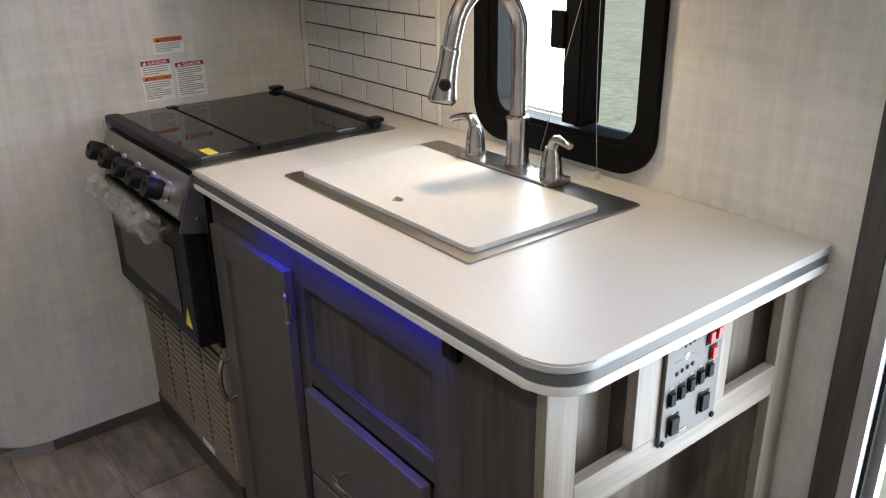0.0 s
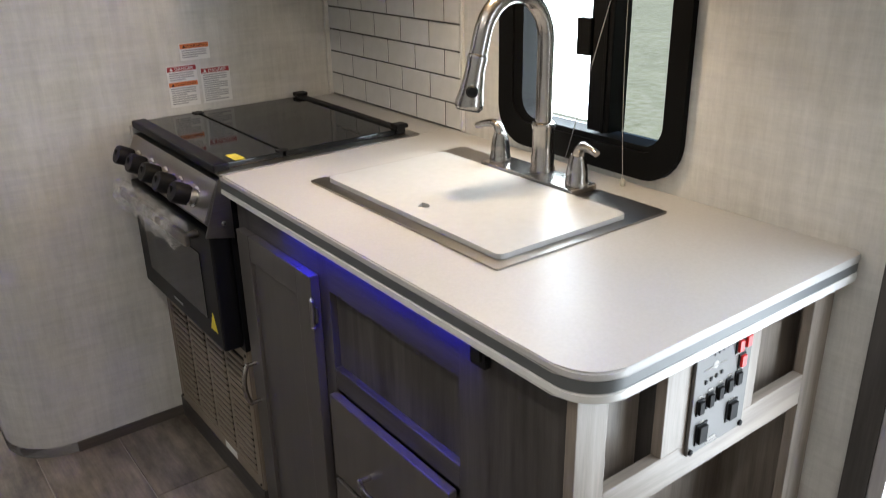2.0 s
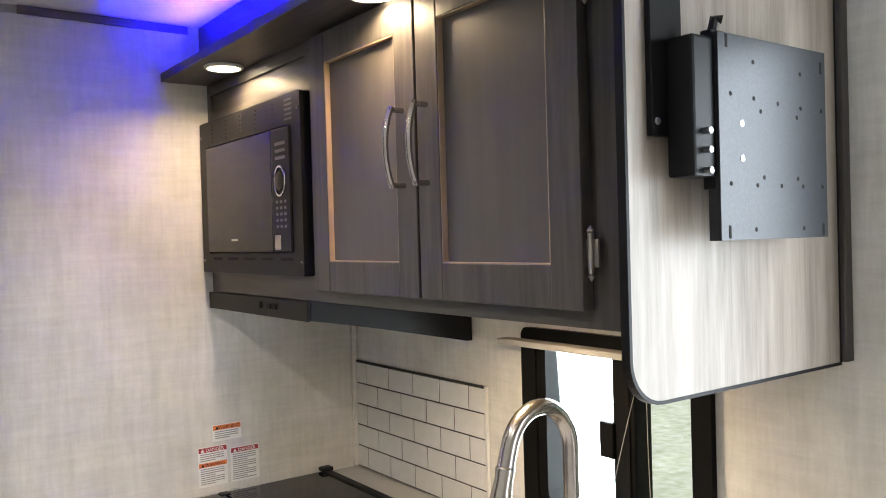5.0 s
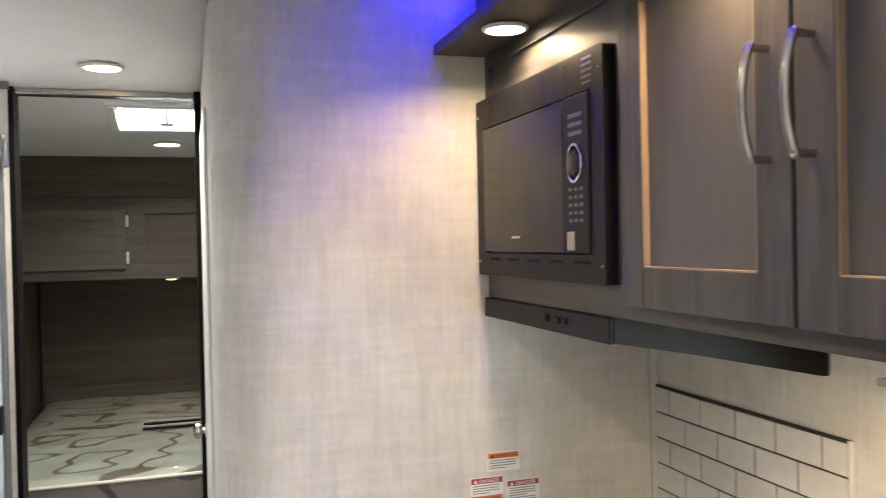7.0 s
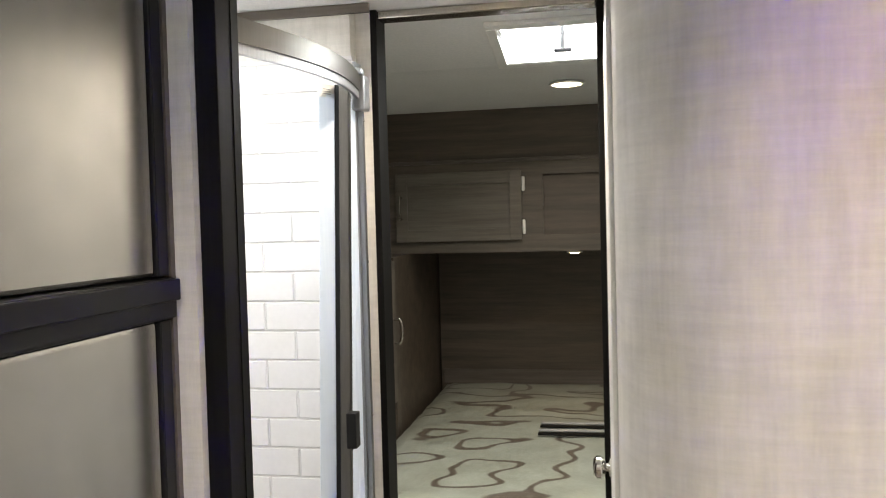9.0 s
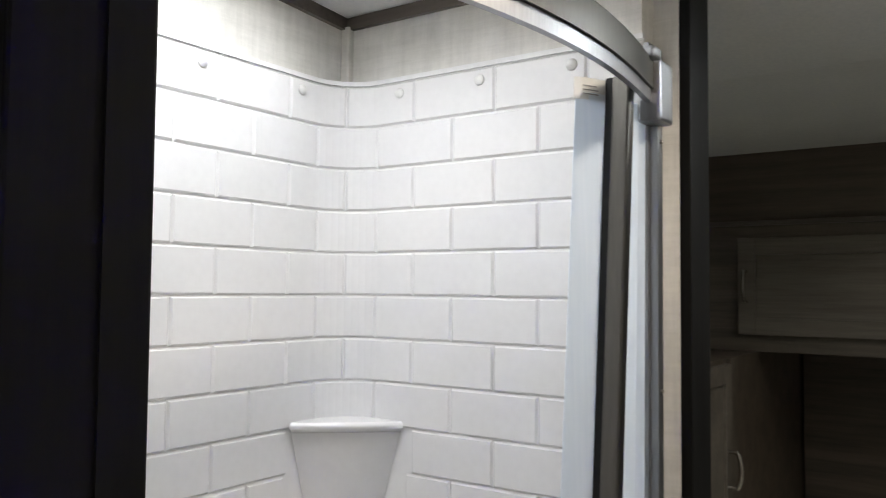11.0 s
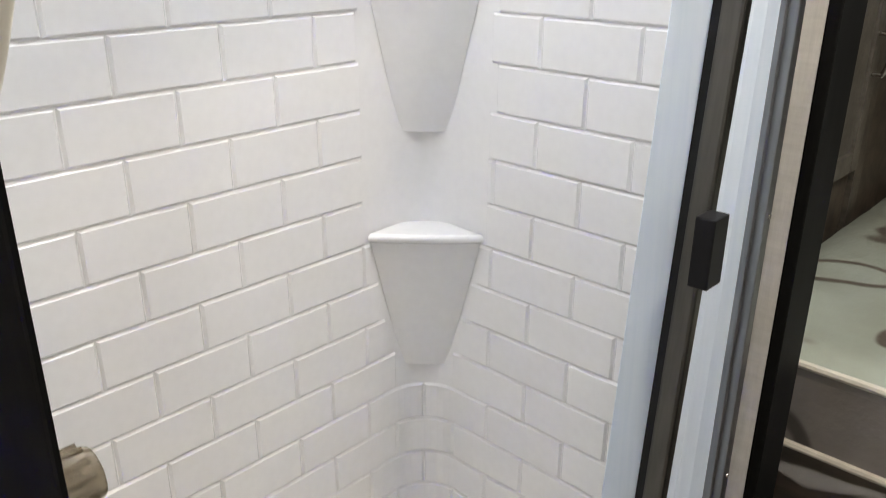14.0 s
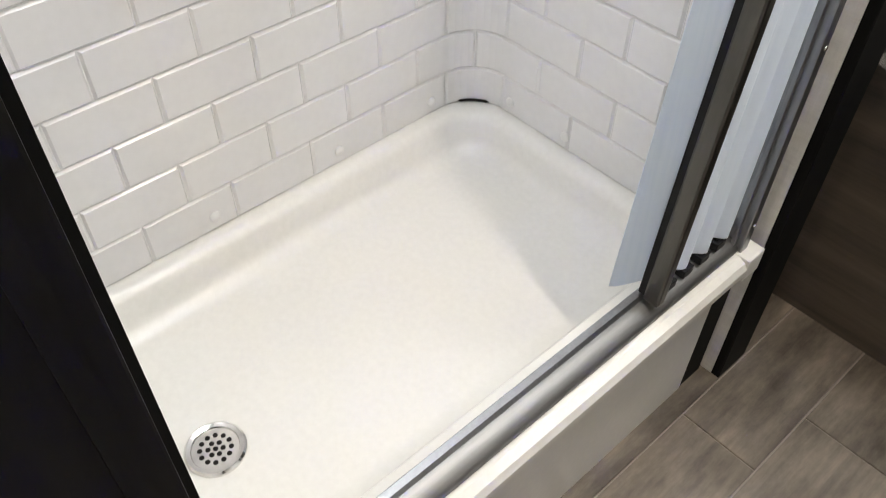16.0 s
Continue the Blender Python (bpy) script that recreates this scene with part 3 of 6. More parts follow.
for z in (0.30, 0.98):
    pl = part("strike_plate", bx(X1 - 0.004, DY1 - 0.034, z - 0.055, X1 + 0.008, DY1 - 0.030, z + 0.055, 0.001), M_CHROME, frame_o)
    for dz in (-0.038, 0.038):
        part("screw", lathe([(0.004, 0), (0.0035, 0.002), (0.001, 0.0025)], (X1 + 0.002, DY1 - 0.034, z + dz), (0, -1, 0), 10), M_CHROME, pl, smooth=True)
    part("catch", bx(X1 + 0.002, DY1 - 0.048, z - 0.03, X1 + 0.005, DY1 - 0.034, z - 0.01, 0.001), M_STEEL, pl)

# outdoors
ground = structure("ground", bx(-60, -60, -0.9, 90, 70, -0.8), M_GROUND, "pale sunlit gravel and dry grass", "ground")

# ---- kitchen window ----
win = thing("window_1", (X1, 2.186, 0.91), "black-framed sliding window with rounded corners", "window", kind="structure")
oo = rounded(1.918, 0.928, 2.430, 1.402, (0.085, 0.085, 0.02, 0.02), 8)
oi = rounded(1.958, 0.982, 2.384, 1.378, (0.055, 0.055, 0.015, 0.015), 8)
oj = rounded(1.966, 0.994, 2.356, 1.370, (0.045, 0.045, 0.012, 0.012), 8)
fr = part("window_frame", prism(oo, "x", X1 - 0.016, X1 - 0.002, hole=oi), M_WINBLK, win, "matt black clamp ring")
part("inner_lip", prism(oi, "x", X1 - 0.010, X1 + 0.05, hole=oj), M_WINBLK, win)
part("mullion", bx(X1 - 0.012, 2.099, 1.000, X1 + 0.040, 2.157, 1.372, 0.004), M_WINBLK, win)
part("latch", bx(X1 - 0.022, 2.150, 1.150, X1 - 0.004, 2.186, 1.224, 0.003), M_WINBLK, win)
part("slide_rib", bx(X1 - 0.016, 2.110, 1.000, X1 - 0.012, 2.118, 1.372, 0.001), M_WINBLK, win)
for a, b, mg in ((1.961, 2.100, M_TINT), (2.155, 2.358, M_GLASS)):
    g = part("pane", bx(X1 + 0.024, a, 1.000, X1 + 0.028, b, 1.372), mg, win)
    g.visible_shadow = False
shade = thing("window_blind", (2.79, 2.19, 1.37), "grey window shade rail with two hanging cords", "blind")
part("headrail", bx(2.766, 1.93, 1.362, 2.803, 2.470, 1.376, 0.003), M_CORD, shade)
part("cord", tube(bezier((2.786, 2.056, 1.364), (2.776, 2.09, 1.25), (2.768, 2.14, 1.05), (2.758, 2.165, 0.945), 14), 0.0008, 6), M_CORD, shade)
part("cord", tube(bezier((2.788, 2.050, 1.364), (2.790, 2.055, 1.22), (2.786, 2.047, 1.06), (2.786, 2.033, 0.925), 14), 0.0008, 6), M_CORD, shade)
part("cord_knob", lathe([(0.003, 0), (0.006, 0.004), (0.006, 0.012), (0.003, 0.016)], (2.786, 2.033, 0.911), n=10), M_CREAMPL, shade, smooth=True)

# ---- counter ----
top = thing("countertop", (2.48, 2.1, 0.87), "cream laminate countertop with a grey banded rounded edge", "countertop")
def counter_layer(name, z0, z1, grow, m, bevel=0.0, label=""):
    o = rounded(2.197 - grow, 1.563 - grow, X1 - 0.002, 2.637, (0.062, 0.012, 0, 0), 8)
    return part(name, prism(o, "z", z0, z1, bevel), m, top, label, smooth=True)
counter_layer("slab", 0.898, 0.912, 0.0, M_COUNTER, 0.003)
counter_layer("grey_band", 0.881, 0.898, -0.0015, M_BAND)
counter_layer("lower_band", 0.866, 0.881, -0.0005, M_WHITEBAND, 0.003)
part("rear_strip", bx(2.727, 2.637, 0.882, X1 - 0.002, PY - 0.001, 0.9115, 0.002), M_COUNTER, top)
part("side_strip", bx(2.192, 3.196, 0.882, 2.727, PY - 0.001, 0.9115, 0.002), M_COUNTER, top)
led = thing("led_light_strip", (2.212, 2.2, 0.862), "blue glowing LED tape under the counter edge", "light strip", "LED strips")
part("tape", bx(2.205, 1.80, 0.863, 2.213, 2.46, 0.866), M_LED, led)
sw = thing("dimmer_switch", (2.215, 1.79, 0.83), "small black LED dimmer under the counter", "switch")
part("body", bx(2.212, 1.772, 0.826, 2.224, 1.806, 0.864, 0.003), M_BLACK, sw)
part("button", bx(2.209, 1.780, 0.836, 2.212, 1.798, 0.854, 0.001), M_RUBBER, sw)

# backsplash
spl = thing("backsplash", (X1, 2.91, 0.913), "white subway tile backsplash panel with dark grout", "backsplash")
part("backing", bx(X1 - 0.006, 2.579, 0.914, X1 - 0.001, 3.216, 1.238), M_TGROUT, spl)
TW, TH = (3.214 - 2.581) / 5, (1.237 - 0.915) / 5


def flat_tile(w, h, d, bev, name, material):
    bm = bmesh.new()
    a = [bm.verts.new(v) for v in ((0, 0, 0), (w, 0, 0), (w, 0, h), (0, 0, h))]
    b = [bm.verts.new(v) for v in ((bev, -d, bev), (w - bev, -d, bev), (w - bev, -d, h - bev), (bev, -d, h - bev))]
    bm.faces.new(b)
    for k in range(4):
        bm.faces.new((a[k], a[(k + 1) % 4], b[(k + 1) % 4], b[k]))
    bmesh.ops.recalc_face_normals(bm, faces=bm.faces)
    me = bpy.data.meshes.new(name)
    bm.to_mesh(me)
    bm.free()
    me.materials.append(material)
    return me


tile_full, tile_half = flat_tile(TW - 0.0042, TH - 0.0036, 0.002, 0.0008, "tile", M_TILE), flat_tile(TW / 2 - 0.0042, TH - 0.0036, 0.002, 0.0008, "tile", M_TILE)
for row in range(5):
    y, k = 3.214, 0
    while y > 2.59:
        half = row % 2 == 0 and (k == 0 or y - TW < 2.55)
        w = TW / 2 if half else TW
        t = new("tile", tile_half if half else tile_full)
        t.parent = spl
        t.matrix_basis = Matrix.Translation(Vector((X1 - 0.006, y - 0.0015, 0.915 + row * TH + 0.0015)) - spl.location) @ pose(0, 0, 0, 0, 0, -90)
        y -= w
        k += 1
part("edge_strip", bx(X1 - 0.010, 2.572, 0.914, X1 - 0.001, 2.579, 1.242, 0.001), M_TILE, spl)
part("top_strip", bx(X1 - 0.008, 2.579, 1.238, X1 - 0.001, 3.216, 1.242, 0.001), M_TGROUT, spl)
structure("corner_trim", bx(X1 - 0.02, PY - 0.012, 0.913, X1 - 0.001, PY - 0.001, 1.40, 0.003), M_WALL, "linen covered corner strip above the counter", "trim")

# ---- sink with cover and tap ----
sink = thing("kitchen_sink", (2.49, 2.18, 0.912), "stainless steel drop-in sink with a white cover", "sink")
part("rim", prism(rounded(2.322, 1.875, 2.728, 2.463, (0.006,) * 4, 3), "z", 0.9122, 0.9155, 0.001, hole=rounded(2.362, 1.915, 2.63, 2.425, (0.006,) * 4, 3)), M_STEEL, sink, "brushed steel rim")
part("bowl", bx(2.362, 1.915, 0.9123, 2.63, 2.425, 0.9130), M_STEEL, sink)
def cover_mesh():
    hole = [(2.394 + 0.011 * math.cos(radians(a)), 2.166 + 0.016 * math.sin(radians(a))) for a in range(180, 540, 10)]
    out = rounded(2.347, 1.898, 2.645, 2.434, (0.014,) * 4, 5)
    return prism(out, "z", 0.9158, 0.9250, 0.0015, hole=hole), hole
bmc, holep = cover_mesh()
part("cover", bmc, M_COVER, sink, "white plastic sink cover with a finger hole")
tap = thing("kitchen_tap", (2.675, 2.20, 0.9155), "satin nickel gooseneck pull-down tap with two lever handles", "tap")
part("base_plate", bx(2.648, 2.040, 0.9156, 2.720, 2.306, 0.930, 0.003), M_SATIN, tap)
SX, SY = 2.704, 2.176
part("spout_base", lathe([(0.026, 0), (0.026, 0.006), (0.023, 0.012), (0.0245, 0.03), (0.022, 0.036), (0.0215, 0.085), (0.024, 0.092), (0.023, 0.099), (0.0185, 0.102)], (SX, SY, 0.928)), M_SATIN, tap, smooth=True)
arc = [(SX, SY, 1.02), (SX, SY, 1.10), (SX, SY, 1.165)] + [(SX - 0.082 + 0.082 * math.cos(radians(a)), SY, 1.188 + 0.092 * math.sin(radians(a))) for a in range(0, 166, 11)]
arc.append((arc[-1][0] - 0.010, SY, arc[-1][2] - 0.035))
part("neck", tube(arc, 0.0165, 20), M_SATIN, tap, smooth=True)
hp = Vector(arc[-1])
hd = Vector((-0.24, 0, -1)).normalized()
headp = part("spray_head", lathe([(0.0165, -0.004), (0.019, 0), (0.019, 0.004), (0.0175, 0.02), (0.021, 0.055), (0.0265, 0.085), (0.0265, 0.092), (0.024, 0.096)], hp, hd), M_SATIN, tap, smooth=True)
part("spray_button", lathe([(0.011, 0.0), (0.0115, 0.004), (0.008, 0.009), (0.002, 0.010)], hp + hd * 0.062 + Vector((-0.012, -0.016, 0.002)), (-0.6, -0.8, 0.2), 16), M_BLACK, headp, smooth=True)
part("spray_face", lathe([(0.023, 0.0955), (0.022, 0.0985), (0.002, 0.0985)], hp, hd), M_RUBBER, headp, smooth=True)
for y, s in ((2.284, 1), (2.060, -1)):
    h = part("handle", lathe([(0.0225, 0), (0.0225, 0.012), (0.021, 0.014), (0.0205, 0.03), (0.017, 0.050), (0.013, 0.062), (0.004, 0.067)], (2.684, y, 0.928)), M_SATIN, tap, smooth=True)
    part("lever", tube(bezier((2.684, y, 0.978), (2.684, y + 0.004 * s, 1.012), (2.680, y + 0.015 * s, 1.014), (2.670, y + (0.062 if s > 0 else -0.060), 0.996 if s > 0 else 1.006), 10),
                       [0.011, 0.0115, 0.011, 0.0105, 0.010, 0.0095, 0.009, 0.0085, 0.008, 0.0075, 0.006], 12, flat=1.15), M_SATIN, h, smooth=True)

# ---- kitchen base cabinet ----
FX, DX, EY = 2.226, 2.206, 1.594      # face frame, door fronts, open end
base = thing("base_cabinet", (2.48, 2.1, 0), "dark grey-brown kitchen base cabinet with an open pale wood end", "cabinet")
part("face_frame", merge(bx(FX, 1.848, 0.845, FX + 0.02, 2.63, 0.866), bx(FX, EY + 0.002, 0.0, FX + 0.02, 1.848, 0.866)), M_DARK, base)
part("stile", bx(FX, 2.236, 0.0, FX + 0.02, 2.275, 0.845), M_DARK, base)
part("rail", bx(FX, 2.275, 0.770, FX + 0.02, 2.56, 0.845), M_DARKY, base)
part("door_backing", bx(FX + 0.012, 2.275, 0.05, FX + 0.020, 2.56, 0.770), M_DARK, base)
part("stile", bx(FX, 2.56, 0.0, FX + 0.02, 2.63, 0.845), M_DARK, base)
part("false_front", bx(FX + 0.014, 1.84, 0.55, FX + 0.022, 2.24, 0.85), M_DARK, base, "recessed false front panel")
part("rail", bx(FX, 1.848, 0.775, FX + 0.02, 2.236, 0.845), M_DARKY, base)
part("rail", bx(FX, 1.848, 0.566, FX + 0.02, 2.236, 0.612, 0.003), M_DARKY, base)
part("side_panel", bx(FX + 0.02, 2.615, 0.0, 2.80, 2.63, 0.866), M_DARK, base)
part("kick_board", bx(FX + 0.004, 1.64, 0.0, FX + 0.018, 2.63, 0.05), M_DARKY, base)
part("carcass_back", bx(FX + 0.021, 1.83, 0.02, FX + 0.03, 2.62, 0.55), M_DARK, base)
nd = panel_door("door", base, DX, -1, 2.271, 2.602, 0.045, 0.797, M_DOORG, 0.008, 0.06, 0.019)
nd["label"] = "narrow framed grey cabinet door"
pull("handle", (DX, 2.578, 0.375), (DX, 2.578, 0.475), (-1, 0, 0), nd)
for z in (0.725, 0.105):
    hinge((DX - 0.001, 2.263, z), (-1, 0, 0), base)
for z0, z1 in ((0.376, 0.564), (0.178, 0.364)):
    d = part("drawer_front", bx(DX, 1.855, z0, DX + 0.019, 2.232, z1, 0.004), M_DOORG, base, "flat grey drawer front")
    zc = (z0 + z1) / 2 - 0.02
    pull("handle", (DX, 2.095, zc), (DX, 1.995, zc), (-1, 0, 0), d, r=0.007)
panel_door("door_lower", base, DX, -1, 1.855, 2.232, 0.045, 0.166, M_DOORG, 0.008, 0.04, 0.019)["label"] = "small framed grey door"
# open end: posts, rails and recessed back in pale wood
ED = 0.018
def post(name, x0, x1, z0, z1, y0=EY, y1=EY + ED, m=None):
    return part(name, bx(x0, y0, z0, x1, y1, z1, 0.0015), m or M_LIGHT, base, "pale driftwood board")
post("post", 2.210, 2.268, 0.0, 0.866)
post("post", 2.752, 2.812, 0.0, 0.866)
post("post", 2.386, 2.440, 0.700, 0.850)
post("post", 2.574, 2.606, 0.700, 0.850)
post("rail", 2.268, 2.752, 0.850, 0.866, m=M_LIGHTX)
post("rail", 2.268, 2.752, 0.642, 0.700, m=M_LIGHTX)
post("rail", 2.268, 2.752, 0.285, 0.392, m=M_LIGHTX)
post("rail", 2.268, 2.752, 0.0, 0.07, m=M_LIGHTX)
part("recess_back", bx(2.257, EY + 0.045, 0.655, 2.80, EY + 0.051, 0.866), M_LIGHT, base)
part("shelf_back", bx(2.257, EY + 0.155, 0.04, 2.80, EY + 0.161, 0.655), M_LIGHT, base)
part("shelf", bx(2.257, EY + ED, 0.640, 2.80, EY + 0.155, 0.655), M_LIGHTX, base)
part("shelf", bx(2.257, EY + ED, 0.288, 2.80, EY + 0.155, 0.303), M_LIGHTX, base)
part("shelf", bx(2.257, EY + ED, 0.03, 2.80, EY + 0.155, 0.045), M_LIGHTX, base)
part("divider", bx(2.386, EY + ED, 0.655, 2.396, EY + 0.045, 0.866), M_DARK, base)
part("side", bx(2.247, EY + ED, 0.0, 2.257, EY + 0.16, 0.866), M_DARK, base)
part("side", bx(2.80, EY + ED, 0.0, 2.812, EY + 0.16, 0.866), M_LIGHT, base)

# control panel on the open end
cp = thing("control_panel", (2.507, EY, 0.682), "grey tank monitor panel with red and black switches", "control panel")
PY0 = EY - 0.006
part("plate", bx(2.440, PY0, 0.682, 2.573, EY, 0.8590, 0.0015), M_PANELGREY, cp)
def panel_bit(name, u, v, w, h, d, m, parent=None, label=""):
    x, z = 2.440 + u * 0.133, 0.682 + v * 0.177
    return part(name, bx(x - w / 2, PY0 - d, z - h / 2, x + w / 2, PY0, z + h / 2, 0.001), m, parent or cp, label)
for u, v in ((0.74, 0.855), (0.88, 0.87), (0.82, 0.695)):
    f = panel_bit("switch_frame", u, v, 0.017, 0.024, 0.002, M_BLACK)
    panel_bit("rocker", u, v, 0.011, 0.018, 0.006, M_REDSW, f, "red rocker switch")
for k in range(5):
    f = panel_bit("switch_frame", 0.13 + k * 0.165, 0.445 + k * 0.022, 0.016, 0.026, 0.002, M_BLACK)
    panel_bit("rocker", 0.13 + k * 0.165, 0.445 + k * 0.022, 0.011, 0.020, 0.006, M_RUBBER, f)
for u, v in ((0.2, 0.175), (0.74, 0.235)):
    f = panel_bit("switch_frame", u, v, 0.026, 0.036, 0.002, M_BLACK)
    panel_bit("rocker", u, v, 0.018, 0.028, 0.007, M_RUBBER, f)
for k in range(5):
    panel_bit("indicator", 0.30 + k * 0.075, 0.885 + k * 0.006, 0.003, 0.004, 0.0015, M_BLACK)
for k in range(4):
    panel_bit("test_button", 0.19 + k * 0.09, 0.66 + k * 0.008, 0.005, 0.006, 0.002, M_BLACK)
for u, v, w, h in ((0.33, 0.775, 0.052, 0.0012), (0.15, 0.90, 0.012, 0.0025), (0.62, 0.93, 0.012, 0.0025), (0.42, 0.06, 0.02, 0.004), (0.42, 0.03, 0.026, 0.002), (0.2, 0.285, 0.01, 0.002),
                   (0.74, 0.34, 0.014, 0.002), (0.74, 0.78, 0.014, 0.002), (0.88, 0.795, 0.012, 0.002), (0.82, 0.61, 0.014, 0.002)):
    panel_bit("print_bar", u, v, w, h, 0.0004, M_PRINT)
for k in range(5):
    panel_bit("print_bar", 0.13 + k * 0.165, 0.545 + k * 0.022, 0.010, 0.0018, 0.0004, M_PRINT)
part("emblem", lathe([(0.006, 0), (0.006, 0.0005), (0.001, 0.0006)], (2.486, PY0, 0.821), (0, -1, 0), 16), M_PRINT, cp)
for x, z in ((2.446, 0.853), (2.567, 0.853), (2.446, 0.688), (2.567, 0.688)):
    part("screw", lathe([(0.005, 0), (0.0045, 0.003), (0.001, 0.0045)], (x, PY0, z), (0, -1, 0), 12), M_BLACK, cp, smooth=True)

# fire extinguisher
ex = thing("fire_extinguisher", (2.762, 1.545, 0), "red fire extinguisher with a black lever on the floor", "fire extinguisher")
EXX, EXY = 2.762, 1.545
part("cylinder", lathe([(0.036, 0), (0.0445, 0.006), (0.046, 0.03), (0.046, 0.285), (0.043, 0.315), (0.033, 0.342), (0.020, 0.354), (0.016, 0.362)], (EXX, EXY, 0)), M_RED, ex, smooth=True)
lab = part("label_band", lathe([(0.0462, 0.12), (0.0467, 0.121), (0.0467, 0.252), (0.0462, 0.253)], (EXX, EXY, 0)), M_PAPER, ex, "white printed label", smooth=True)
part("label_stripe", lathe([(0.0469, 0.247), (0.0471, 0.248), (0.0471, 0.2515), (0.0469, 0.252)], (EXX, EXY, 0)), M_YELLOW, lab, smooth=True)
for k in range(6):
    part("print_bar", lathe([(0.0468, 0.14 + k * 0.015), (0.0470, 0.141 + k * 0.015), (0.0470, 0.145 + k * 0.015), (0.0468, 0.146 + k * 0.015)], (EXX, EXY, 0)), M_INK, lab)
valve = part("valve", lathe([(0.016, 0.36), (0.018, 0.366), (0.018, 0.392), (0.012, 0.398)], (EXX, EXY, 0)), M_BLACK, ex, smooth=True)
part("gauge", rod((EXX - 0.016, EXY - 0.004, 0.382), (EXX - 0.044, EXY - 0.012, 0.384), 0.013, n=18, bevel=0.002), M_CHROME, valve, smooth=True)
part("lever", tube([(EXX - 0.004, EXY + 0.022, 0.430), (EXX, EXY + 0.008, 0.420), (EXX + 0.004, EXY - 0.02, 0.406), (EXX + 0.008, EXY - 0.055, 0.400)], [0.008, 0.009, 0.009, 0.007], 8, flat=0.8), M_BLACK, valve)
part("carry_handle", tube([(EXX, EXY - 0.01, 0.392), (EXX + 0.004, EXY - 0.035, 0.384), (EXX + 0.008, EXY - 0.07, 0.378)], [0.008, 0.008, 0.006], 8), M_BLACK, valve)
ring = [(EXX + 0.012 + 0.016 * math.cos(radians(a)), EXY - 0.058, 0.390 + 0.016 * math.sin(radians(a))) for a in range(0, 361, 20)]
part("pull_ring", tube(ring, 0.0016, 6), M_CHROME, valve, smooth=True)
part("paper_tag", prism([(EXX - 0.034, 0.352), (EXX - 0.012, 0.345), (EXX - 0.004, 0.378), (EXX - 0.02, 0.388)], "y", EXY - 0.058, EXY - 0.057), M_PAPER, valve)
part("hose", tube([(EXX - 0.002, EXY - 0.020, 0.385), (EXX + 0.004, EXY - 0.052, 0.36), (EXX + 0.006, EXY - 0.0575, 0.32), (EXX + 0.004, EXY - 0.0575, 0.25)], [0.007, 0.009, 0.0095, 0.010], 10), M_RUBBER, valve, smooth=True)
part("strap", lathe([(0.0462, 0.090), (0.0480, 0.092), (0.0480, 0.108), (0.0462, 0.110)], (EXX, EXY, 0)), M_BLACK, ex, smooth=True)

# ---- range with oven ----
SY0, SY1 = 2.640, 3.190
stove = thing("kitchen_range", (2.45, 2.92, 0.46), "black glass-topped gas range with oven and five knobs", "stove")
part("body", bx(2.211, SY0 + 0.004, 0.47, 2.722, SY1, 0.905), M_BLACK, stove)
part("top_tray", bx(2.192, SY0 - 0.016, 0.9125, 2.715, SY1 + 0.006, 0.9150, 0.001), M_STEEL, stove, "steel rim of the hob")
part("front_cover", bx(2.226, SY0 + 0.018, 0.9150, 2.362, SY1 - 0.004, 0.9275, 0.003), M_GLOSS, stove, "black glass hob cover")
part("rear_cover", bx(2.368, SY0 + 0.018, 0.9145, 2.668, SY1 - 0.004, 0.9275, 0.003), M_GLOSS, stove, "black glass hob cover")
part("front_bar", bx(2.19, SY0 + 0.004, 0.9120, 2.227, SY1 - 0.002, 0.932, 0.005), M_BLACK, stove, "black front bar")
part("rear_bar", bx(2.668, SY0 + 0.012, 0.9145, 2.694, SY1 - 0.002, 0.932, 0.005), M_BLACK, stove)
for y in (SY0 + 0.022, SY1 - 0.012):
    part("hinge_block", bx(2.664, y - 0.016, 0.929, 2.699, y + 0.016, 0.941, 0.004), M_BLACK, stove)
    part("glass_clip", bx(2.352, y - 0.006 if y < 3 else y - 0.020, 0.9275, 2.378, y + 0.020 if y < 3 else y + 0.006, 0.930, 0.001), M_BLACK, stove)
part("yellow_label", bx(2.248, SY0 + 0.022, 0.9276, 2.272, SY0 + 0.075, 0.9282), M_YELLOW, stove, "small yellow warning label")
part("control_fascia", prism([(2.192, 0.896), (2.154, 0.812), (2.16, 0.800), (2.211, 0.800), (2.211, 0.896)], "y", SY0, SY1, 0.002), M_STEEL, stove, "slanted steel control fascia")
part("side_bracket", prism([(2.151, 0.776), (2.216, 0.762), (2.216, 0.900), (2.194, 0.900)], "y", SY0 - 0.003, SY0 + 0.002), M_STEEL, stove)
part("bracket_screw", lathe([(0.006, 0), (0.005, 0.003), (0.001, 0.004)], (2.194, SY0 - 0.003, 0.802), (0, -1, 0), 10), M_CHROME, stove, smooth=True)
kn = Vector((-0.88, 0, 0.42)).normalized()
kx = 2.17
